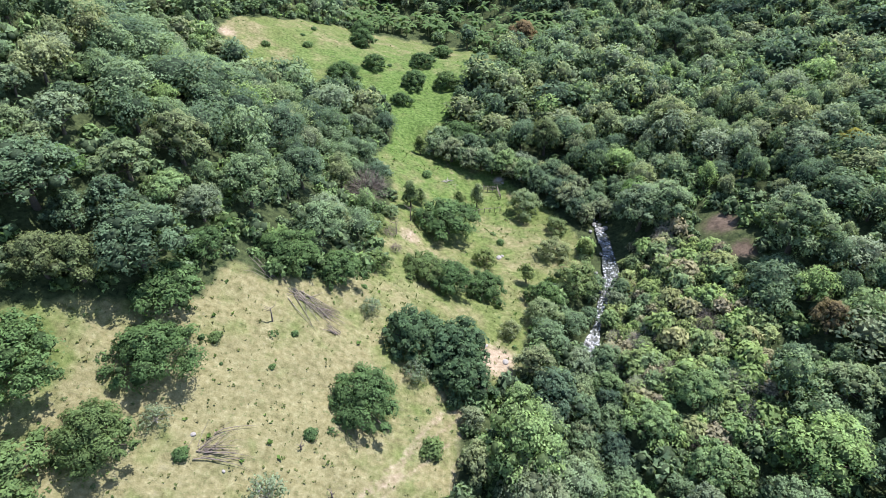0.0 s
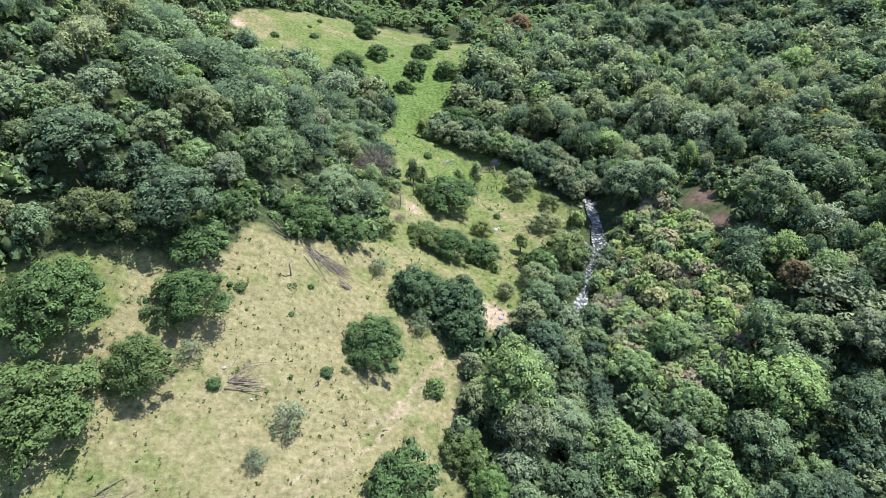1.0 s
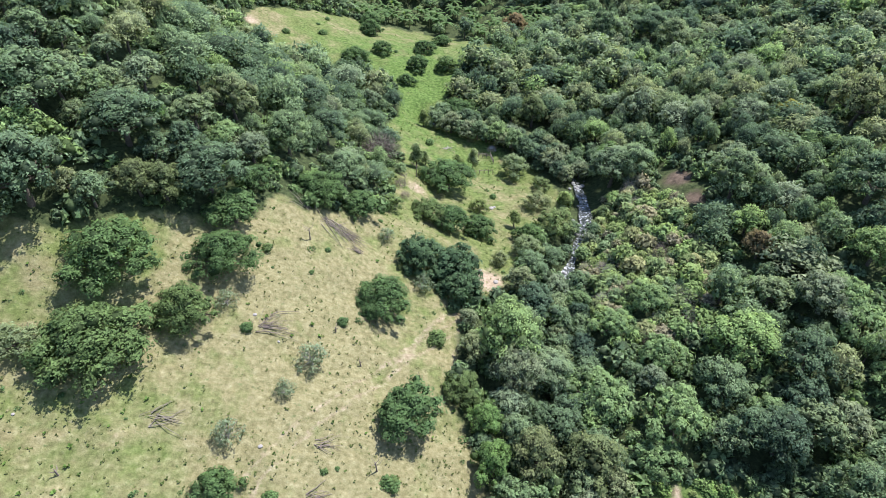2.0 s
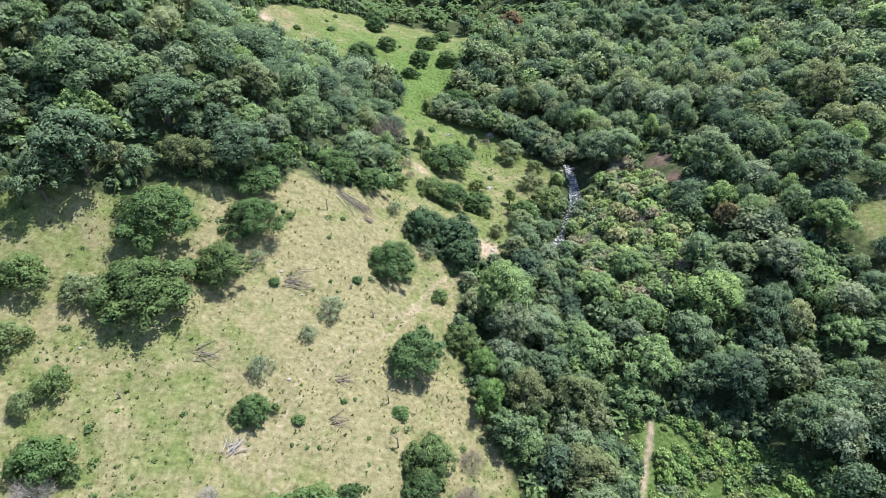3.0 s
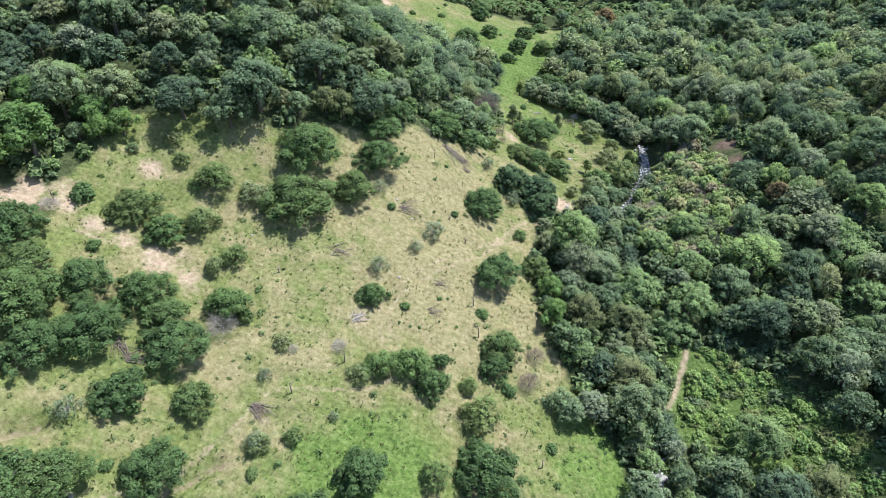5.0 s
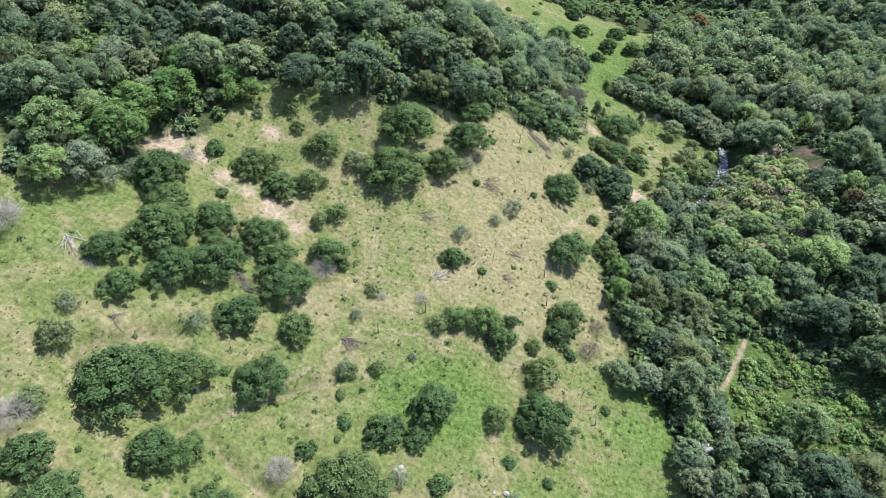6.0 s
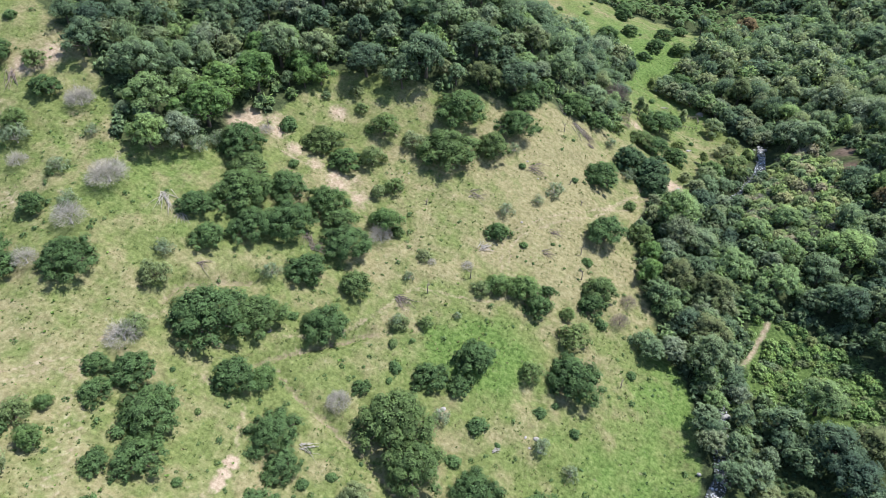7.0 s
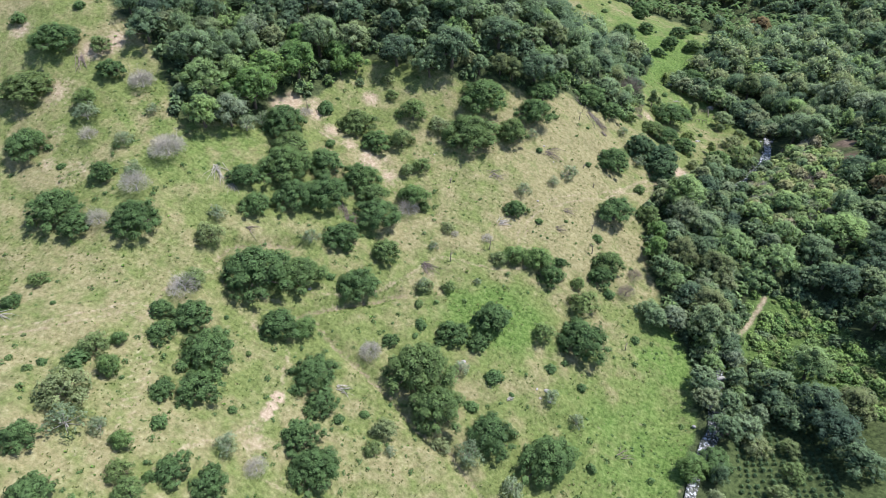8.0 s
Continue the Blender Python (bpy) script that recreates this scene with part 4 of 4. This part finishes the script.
spots = [(round(float(fx[i]), 1), round(float(fy[i]), 1), round(float(fsize[i]), 1)) for i in order[:NEAR]]
stands(tall, [s for s in spots if s[2] <= 4.4], "tall forest tree with a rounded green crown", "tree", "forest trees", 13)
stands(great, [s for s in spots if s[2] > 4.4], "great forest tree with a wide green crown", "tree", "forest trees", 16)


def joined_woods(name, px, py, size_of, kind, count, size, level, seed, label, leaf_mat, squat=1.0):
    """Many trees in one mesh, a tone of its own for each."""
    r = np.random.default_rng(seed)
    plans = []
    for i in range(7):
        (v, t, a, facing), lobes, fork = crown_arrays(kind, np.random.default_rng(seed + i), count, size, level, single=True)
        tv, tt, _ = trunk_arrays(np.random.default_rng(seed + i), lobes[:3], fork, 0.065, 5, limbs=False)
        plans.append((np.concatenate([v, tv]), np.concatenate([t, tt + len(v)]), np.r_[a, np.full(len(tv), 0.5)], np.r_[np.zeros(len(t)), np.ones(len(tt))], np.concatenate([facing, np.tile([0.0, 0.0, 1.0], (len(tv), 1))])))
    V, T, A, TR, M, D, n = [], [], [], [], [], [], 0
    for x, y, z, s in zip(px, py, height(px, py), size_of):
        v, t, a, m, facing = plans[int(r.integers(7))]
        ang = r.uniform(0, 6.28)
        c, q = math.cos(ang), math.sin(ang)
        spin = np.array([[c, q, 0], [-q, c, 0], [0, 0, 1]])
        D.append(facing @ spin)
        w = v @ spin * [s * r.uniform(0.9, 1.15), s * r.uniform(0.9, 1.15), squat * (0.35 * s + 0.65 * 3.1 if squat == 1.0 else s) * (r.uniform(0.72, 1.5) if squat == 1.0 else r.uniform(0.7, 1.2))] + [x, y, z - 0.1]
        V.append(w), T.append(t + n), A.append(a), TR.append(np.full(len(v), r.random())), M.append(m)
        n += len(v)
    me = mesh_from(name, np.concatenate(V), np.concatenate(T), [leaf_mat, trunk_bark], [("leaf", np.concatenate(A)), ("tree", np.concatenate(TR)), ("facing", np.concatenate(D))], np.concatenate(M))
    return tagged(new(name, me), label, "forest", kind="stuff")


rest = order[NEAR:]
far = (fy[rest] > 140) | (fx[rest] > 90) | (fy[rest] < -45)
near, far = rest[~far], rest[far]
hill = near[fx[near] < -9]
near = near[fx[near] >= -9]
joined_woods("hillside_woodland", fx[hill], fy[hill], fsize[hill], "F", 1800, 0.056, 2, 310, "dense broadleaf forest covering the western hillside", wood_leaf)
joined_woods("woodland", fx[near], fy[near], fsize[near], "F", 1500, 0.062, 2, 300, "dense broadleaf forest covering the valley slopes", wood_leaf)
joined_woods("far_woodland", fx[far], fy[far], fsize[far], "F", 420, 0.10, 1, 400, "distant dense forest on the valley sides", wood_leaf)

# ---- brushwood beside the stream and on the glade ----
def scatter(r, x0, x1, y0, y1, step):
    x, y = (a.ravel() for a in np.meshgrid(np.arange(x0, x1, step), np.arange(y0, y1, step)))
    return x + r.uniform(-0.5, 0.5, x.size) * step, y + r.uniform(-0.5, 0.5, x.size) * step


def free_of(x, y, spots, share, plus=0.0):
    spots = np.asarray(spots)
    return (np.hypot(x[:, None] - spots[:, 0], y[:, None] - spots[:, 1]) - share * spots[:, 2]).min(1) > plus


r = np.random.default_rng(17)
bx, by = scatter(r, 24, 54, 48, 104, 1.75)
ok = inside(bx, by, BRUSH) & (near_line(bx, by, STREAM)[0] > np.where(by > 88, 3.0, 1.8)) & free_of(bx, by, PLANTED, 0.7) & (near_line(bx, by, ((51, 99), (52.5, 84)))[0] > 2.2)
bx, by = bx[ok], by[ok]
joined_woods("brushwood", bx, by, r.gamma(6, 0.24, bx.size).clip(0.7, 2.6), "S", 230, 0.15, 1, 500, "low tangled bushes of mixed greens beside the stream", brush_leaf, 1.25)
gx_, gy_ = scatter(r, 28, 66, -3, 30, 1.35)
ok = inside(gx_, gy_, GLADE) & (near_line(gx_, gy_, TRACKS[5])[0] > 2.1) & free_of(gx_, gy_, PLANTED, 0.7) & (np.sin(0.55 * gx_ + 0.3 * gy_) + np.sin(0.6 * gy_ - 0.35 * gx_) + r.normal(0, 0.6, gx_.size) < 1.35)
gx_, gy_ = gx_[ok], gy_[ok]
joined_woods("glade_thicket", gx_, gy_, r.gamma(5, 0.23, gx_.size).clip(0.5, 2.2), "S", 190, 0.125, 1, 540, "bright green waist high thicket on the forest glade", thicket_leaf, 0.8)

# ---- dry scrub among the brushwood ----
dry = [bare_prototype("dry_bush", 600 + i, pale_bark if i else dead_bark, 3, 0.6, 0.2, 1100, 0.6) for i in range(2)]
pick = r.choice(len(bx), 42, replace=False)
stands(dry, [(round(float(bx[i]), 1), round(float(by[i]), 1), round(float(r.uniform(1.2, 2.3)), 1)) for i in pick], "dry leafless bush of tangled grey twigs among the brushwood", "shrub", "dry bushes", 18)

# ---- undergrowth filling the gaps of the woods ----
r = np.random.default_rng(19)
ux, uy = scatter(r, -130, 100, -60, 214, 2.25)
cover_trees = [(x, y, s) for x, y, s in zip(fx, fy, fsize)] + PLANTED
ok = ~(inside(ux, uy, PASTURE) | inside(ux, uy, MEADOW) | inside(ux, uy, GLADE) | inside(ux, uy, COFFEE) | inside(ux, uy, BRUSH)) & ~inside(ux, uy, BANANAS) & (near_line(ux, uy, STREAM)[0] > np.where((uy > 74) & (uy < 112), 4.2, 2.0)) & (near_line(ux, uy, (*PASTURE, PASTURE[0]))[0] > 0.8)
ok &= (ux < 60 + 0.28 * np.maximum(uy, -10)) & ~((ux < -95) & (uy > 75)) & ~((ux > 26) & (ux < 45) & (uy < -88)) & (near_line(ux, uy, ((51, 99), (52.5, 84)))[0] > 1.0 + 2.6 * r.random(ux.size))
for bx_, by_, br, amount in BARE:
    ok &= ~(((ux - bx_) ** 2 + (uy - by_) ** 2 < (0.8 * br) ** 2) & (amount > 0.75))
ux, uy = ux[ok], uy[ok]
ok = np.concatenate([free_of(ux[i:i + 500], uy[i:i + 500], cover_trees, 0.60) for i in range(0, len(ux), 500)])
ux, uy = ux[ok], uy[ok]
joined_woods("undergrowth", ux, uy, r.gamma(7, 0.27, ux.size).clip(0.9, 2.6), "S", 64, 0.19, 1, 520, "leafy undergrowth between the forest trees", shade_leaf, 1.1)



# ---- felled branches, stones, fence ----
def brush_pile(x, y, spread, count, turn, mat, label):
    """A heap of cut branches fanning out from their butts."""
    r = np.random.default_rng(int(1000 + abs(x * 7 + y * 13)))
    top = new("brush_pile")
    z = float(height(x, y)[0])
    top.location = (x, y, z)
    for _ in range(2 * count):
        c = Cloud()
        a = turn + r.normal(0, 0.4)
        length = spread * r.uniform(0.55, 1.0)
        off = r.normal(0, 0.12 * spread, 2)
        pts, p, up = [], np.array([off[0], off[1]]), r.uniform(0.05, 0.25)
        for k in range(5):
            gx_, gy_ = x + p[0], y + p[1]
            pts.append((p[0], p[1], float(height(gx_, gy_)[0]) - z + up + 0.35 * math.sin(k / 4 * math.pi) * r.uniform(0.2, 1)))
            p = p + length / 4 * np.array([math.cos(a), math.sin(a)])
            a += r.normal(0, 0.12)
        th = r.uniform(0.02, 0.085)
        tube(c, pts, [th, th * 0.85, th * 0.65, th * 0.45, th * 0.2], 5)
        part("branch", mesh_from("branch", *c.arrays()[:2], [mat], smooth=True), top)
    tagged(top, label, "branches", "brush piles")


for x, y, spread, count, turn, mat in ((-20.5, 66.6, 6.0, 14, -0.5, post_wood), (-23.5, 67.5, 4.2, 6, 2.4, post_wood), (-17.5, 65.2, 4.0, 8, 0.4, dead_bark), (-26.5, 41.8, 5.2, 11, 0.45, dead_bark), (-14.8, 62.2, 2.4, 6, 2.6, dead_bark),
                                       (-36.8, 25.8, 4.0, 8, 0.35, post_wood), (-30.0, 13.0, 3.2, 12, 0.8, pale_bark), (-17.5, 19.2, 3.6, 6, 0.2, dead_bark), (-17.2, 26.4, 3.2, 6, 0.2, dead_bark), (-41.0, -7.4, 4.0, 14, -0.4, dead_bark),
                                       (-62.8, -4.6, 4.2, 11, -0.8, dead_bark), (-88.6, -13.8, 5.2, 11, -0.75, pale_bark), (-83.5, -15.9, 3.2, 8, -0.9, pale_bark), (-96.5, -63.6, 3.2, 5, 0.2, pale_bark), (-131, -5.2, 4.5, 10, -0.9, dead_bark),
                                       (-60.7, -6.6, 3.8, 8, 0.3, dead_bark), (9.0, -28, 3.0, 5, 0.7, dead_bark), (-74.5, -23.3, 3.0, 5, 0.1, dead_bark), (-42.8, -43.2, 3.2, 6, 0.3, pale_bark), (0.4, 121.2, 2.6, 6, 0.6, pale_bark), (-14, -28.3, 1.6, 4, 0.8, pale_bark)):
    tone = {post_wood: "greyish cut branches", pale_bark: "sun bleached dead branches", dead_bark: "dry brown felled branches"}[mat]
    brush_pile(x, y, spread, count, turn, mat, "heap of " + tone + " lying on the grass")


def dead_stem(x, y, tall, seed):
    """An upright dead stem with a few broken side branches."""
    r = np.random.default_rng(seed)
    top = new("dead_stem")
    top.location = (x, y, float(height(x, y)[0]))
    lean = r.normal(0, 0.12, 2)
    c = Cloud()
    tube(c, [(0, 0, -0.2), (lean[0] * 0.5, lean[1] * 0.5, tall * 0.5), (lean[0], lean[1], tall)], [0.13, 0.09, 0.04], 6)
    part("trunk", mesh_from("trunk", *c.arrays()[:2], [dead_bark], smooth=True), top)
    for i in range(4):
        c = Cloud()
        a, h = r.uniform(0, 6.28), tall * r.uniform(0.45, 0.95)
        q = np.array([lean[0] * h / tall, lean[1] * h / tall, h])
        tube(c, [q, q + 0.25 * tall * np.array([math.cos(a), math.sin(a), 0.5]), q + 0.42 * tall * np.array([math.cos(a + 0.3), math.sin(a + 0.3), 0.9])], [0.05, 0.035, 0.012], 4)
        part("branch", mesh_from("branch", *c.arrays()[:2], [dead_bark], smooth=True), top)
    tagged(top, "dead grey stem with broken branches standing in the pasture", "dead tree", "dead stems")


for i, (x, y, tall) in enumerate(((-22.6, 60.5, 2.4), (-12.9, 40.2, 1.3), (-9.5, 24.5, 2.2), (-7.8, 17.5, 2.6), (-17, 45, 1.2), (-36, -4, 2.6), (-29.5, 4, 2.8), (-6.2, 100, 3.2), (5.2, -3.5, 1.8), (-8.5, 93, 3.0), (-45, 18, 1.4), (-84, 17, 2.4))):
    dead_stem(x, y, tall, 800 + i)


def boulder_mesh(seed, mat):
    r = np.random.default_rng(seed)
    v, t = ICO[2]
    k = r.normal(size=(5, 3))
    v = v * (1 + 0.12 * np.sin(v @ k.T * 1.4 + r.uniform(0, 6, 5)).sum(1, keepdims=True) / 1.6) * r.uniform(0.7, 1.2, 3)
    return mesh_from("boulder", v, t, [mat])


pale_rocks = [boulder_mesh(600 + i, stone_pale) for i in range(3)]
grey_rocks = [boulder_mesh(610 + i, stone_grey) for i in range(4)]


def boulder(mesh, x, y, size, z, label, group):
    ob = new("boulder", mesh)
    ob.location, ob.scale, ob.rotation_euler = (x, y, z), (size, size, 0.7 * size), (0, 0, x * 3.1 + y)
    tagged(ob, label, "rock", group)


for i, (x, y, size) in enumerate(((-28.1, 43.5, 0.3), (-24.4, 40.4, 0.3), (10.7, 95, 0.5), (11.4, 95.6, 0.35), (6.6, 68.3, 0.4), (9.3, 65.3, 0.45), (12.9, 124, 0.8), (13.6, 123, 0.5), (-24.6, -25.1, 0.45), (-25.2, -25.8, 0.35),
                                  (-9.4, -22.9, 0.4), (-7.5, -22.3, 0.45), (-6.4, -24.3, 0.4), (-8.2, -24.6, 0.35), (-19, -24.8, 0.3), (-24, 24.6, 0.3), (-20.5, 39, 0.25), (-52, 24, 0.2), (-33, -45, 0.25), (-66, -21, 0.2), (-58, -27.5, 0.35))):
    boulder(pale_rocks[i % 3], x, y, size, float(height(x, y)[0]) + 0.1 * size, "pale weathered stone lying in the grass", "field stones")
r = np.random.default_rng(31)
for i in range(95):
    s = r.uniform(18, 95) if i < 70 else r.uniform(150, 178)
    cx, cy, cz = (float(np.interp(s, arc, line[:, k])) for k in range(3))
    off = r.normal(0, 1.3)
    j = int(np.searchsorted(np.arange(0, arc[-1], 0.7), s)) - 1
    x, y = cx + side[j, 0] * off, cy + side[j, 1] * off
    boulder(grey_rocks[i % 4], x, y, r.uniform(0.15, 0.6), min(cz, float(height(x, y)[0]) + 0.3), "wet grey boulder in the stream", "stream boulders")


def fence(points, gap, rails, label):
    """Posts along a line, with rails between them."""
    top = new("fence")
    x0, y0 = points[0]
    z0 = float(height(x0, y0)[0])
    top.location = (x0, y0, z0)
    r = np.random.default_rng(int(abs(x0 * 10)))
    heads = []
    for (ax, ay), (bx_, by_) in zip(points, points[1:]):
        n = max(1, round(math.hypot(bx_ - ax, by_ - ay) / gap))
        heads += [(ax + (bx_ - ax) * i / n, ay + (by_ - ay) * i / n) for i in range(n)]
    heads.append(points[-1])
    spots = []
    for x, y in heads:
        z = float(height(x, y)[0]) - z0
        c = Cloud()
        lean = r.normal(0, 0.06, 2)
        tube(c, [(x - x0, y - y0, z - 0.3), (x - x0 + lean[0], y - y0 + lean[1], z + 0.7), (x - x0 + 1.6 * lean[0], y - y0 + 1.6 * lean[1], z + r.uniform(1.2, 1.5))], [0.09, 0.08, 0.07], 6)
        part("post", mesh_from("post", *c.arrays()[:2], [post_wood], smooth=True), top)
        spots.append((x - x0, y - y0, z))
    for a, b in zip(spots, spots[1:]):
        for h in rails:
            c = Cloud()
            tube(c, [(a[0], a[1], a[2] + h), ((a[0] + b[0]) / 2, (a[1] + b[1]) / 2, (a[2] + b[2]) / 2 + h - 0.03), (b[0], b[1], b[2] + h)], [0.045, 0.05, 0.045], 5)
            part("rail", mesh_from("rail", *c.arrays()[:2], [post_wood], smooth=True), top)
    tagged(top, label, "fence", "fences")


fence(((1.9, 109.5), (6.5, 111.0), (12.4, 113.2)), 1.3, (1.0,), "line of weathered wooden posts across the pasture")
fence(((9.1, 120.8), (12.3, 121.2), (12.8, 117.8)), 1.1, (0.5, 0.9, 1.25), "small corral of weathered rails")

# ---- bananas ----
def banana_leaf_mesh():
    c = Cloud()
    n, v, t = 7, [], []
    for i in range(n):
        s = i / (n - 1)
        w = 0.34 * math.sin(math.pi * min(1, 0.12 + 0.88 * s)) ** 0.7 + 0.02
        x, z = 2.3 * s - 0.3 * s * s, 1.1 * s - 1.7 * s * s
        v += [(x, -w, z - 0.12), (x, 0, z), (x, w, z - 0.12)]
    for i in range(n - 1):
        for k in range(2):
            a = 3 * i + k
            t += [(a, a + 1, a + 4), (a, a + 4, a + 3)]
    v = np.array(v)
    return mesh_from("leaf", v, t, [banana_mat], [("leaf", np.repeat(np.linspace(0.4, 0.8, n), 3))], smooth=True)


banana_mat = foliage("banana leaves", [(0.0, (0.08, 0.13, 0.05)), (0.6, (0.10, 0.16, 0.06)), (1.0, (0.13, 0.17, 0.075))], 0.4, crown=False)
leaf_mesh = banana_leaf_mesh()
c = Cloud()
tube(c, [(0, 0, -0.1), (0, 0, 1.2), (0.03, 0, 2.3)], [0.17, 0.13, 0.08], 7)
stem_mesh = mesh_from("stem", *c.arrays()[:2], [bark("banana stem", (0.16, 0.17, 0.07), (0.28, 0.26, 0.13))], smooth=True)
r = np.random.default_rng(41)
count = 0
while count < 110:
    x, y = r.uniform(-36, 44), r.uniform(203, 246)
    if not inside(np.array([x]), np.array([y]), BANANAS)[0]:
        continue
    count += 1
    top = new("banana_plant")
    size = r.uniform(1.1, 1.7)
    top.matrix_basis = Matrix.Translation((x, y, float(height(x, y)[0]))) @ Matrix.Rotation(r.uniform(0, 6.28), 4, "Z") @ Matrix.Scale(size, 4)
    part("stem", stem_mesh, top)
    for i in range(8):
        leaf = part("leaf", leaf_mesh, top)
        leaf.matrix_basis = Matrix.Translation((0, 0, 2.1 + 0.04 * i)) @ Matrix.Rotation(i * 2.4 + r.uniform(-0.3, 0.3), 4, "Z") @ Matrix.Rotation(r.uniform(-0.75, 0.15), 4, "Y")
    tagged(top, "banana plant with long arching pale green leaves", "banana plant", "banana grove")

# ---- coffee rows ----
r = np.random.default_rng(43)
bushes = []
for i in range(3):
    (v, t, a, facing), lobes, _ = crown_arrays("S", np.random.default_rng(700 + i), 130, 0.2, 0, single=True)
    bushes.append(mesh_from("coffee_shrub", v, t, [deep_leaf], [("leaf", a), ("facing", facing)]))
count = 0
for row in range(22):
    for k in range(26):
        x, y = 29 + row * 1.3 + k * 0.22 + r.normal(0, 0.12), -11 - k * 1.25 + row * 0.35 + r.normal(0, 0.15)
        if count >= 290 or not inside(np.array([x]), np.array([y]), COFFEE)[0] or near_line(x, y, STREAM)[0] < 3.5 or r.random() < 0.1:
            continue
        count += 1
        ob = new("coffee_shrub", bushes[count % 3])
        size = r.uniform(0.4, 0.7)
        ob.location, ob.scale, ob.rotation_euler = (x, y, float(height(x, y)[0])), (size, size, size * 1.3), (0, 0, r.uniform(0, 6))
        tagged(ob, "low dark green coffee shrub planted in a row", "shrub", "coffee rows")

# ---- low weed bushes over the open pasture ----
r = np.random.default_rng(61)
wx, wy = scatter(r, -140, 24, -88, 120, 2.2)
patch = np.sin(0.11 * wx + 0.6) + np.sin(0.13 * wy - 0.05 * wx) + np.sin(0.23 * wx - 0.19 * wy) + r.normal(0, 1.0, wx.size)
ok = inside(wx, wy, PASTURE) & (near_line(wx, wy, STREAM)[0] > 4) & (patch > 0.25 + 0.022 * np.maximum(wy, 0)) & free_of(wx, wy, PLANTED, 0.7)
for track in TRACKS + WHEELS:
    ok &= near_line(wx, wy, track)[0] > 1.2
wx, wy = wx[ok], wy[ok]
joined_woods("weed_bushes", wx, wy, r.gamma(3, 0.13, wx.size).clip(0.16, 0.9), "S", 70, 0.22, 0, 560, "small dark green bushes dotted over the pasture", dark_leaf, 0.9)

# ---- grass tufts and weeds ----
def tufts(name, count, blades, low, high, box, seed, mat, label, keep):
    r = np.random.default_rng(seed)
    x, y = r.uniform(box[0], box[1], count), r.uniform(box[2], box[3], count)
    ok = inside(x, y, PASTURE) & (near_line(x, y, STREAM)[0] > 3) & (r.random(count) < keep(x, y))
    x, y = x[ok], y[ok]
    z, n = height(x, y), len(x)
    size = r.uniform(low, high, n) * r.uniform(0.6, 1.3, n)
    a = r.uniform(0, 6.28, (n, blades))
    out, up = size[:, None] * r.uniform(0.4, 1.0, (n, blades)), size[:, None] * r.uniform(0.35, 0.9, (n, blades))
    wide = 0.32 * size[:, None]
    base = np.stack([x, y, z - 0.03], 1)[:, None]
    tip = base + np.stack([out * np.cos(a), out * np.sin(a), up], 2)
    side_ = np.stack([-np.sin(a) * wide, np.cos(a) * wide, 0 * a], 2)
    mid_ = base + np.stack([0.5 * out * np.cos(a), 0.5 * out * np.sin(a), 0.75 * up], 2)
    v = np.stack([base + 0 * tip, mid_ + side_, tip, mid_ - side_], 2).reshape(-1, 3)
    q = np.arange(n * blades)[:, None] * 4
    t = np.concatenate([q + [0, 1, 2], q + [0, 2, 3]])
    rep = 4 * blades
    me = mesh_from(name, v, t, [mat], [("leaf", np.repeat(r.uniform(0.2, 0.9, n), rep)), ("tree", np.repeat(r.random(n), rep))])
    tagged(new(name, me), label, "grass", kind="stuff")


patchy = [(r.uniform(0.08, 0.3), r.uniform(0, 6.28), r.uniform(0, 6.28)) for _ in range(6)]


def clumped(x, y):
    return np.clip(0.45 + 0.16 * sum(np.sin(f * (x * math.cos(a) + y * math.sin(a)) + p) for f, a, p in patchy), 0.05, 1)


tufts("grass_tufts", 50000, 4, 0.14, 0.36, (-135, 30, -100, 130), 51, grass_leaf, "dry and green grass tufts scattered over the pasture", clumped)
tufts("weeds", 4200, 9, 0.2, 0.42, (-135, 30, -100, 200), 52, weed_leaf, "small dark green weeds dotted over the pasture", clumped)
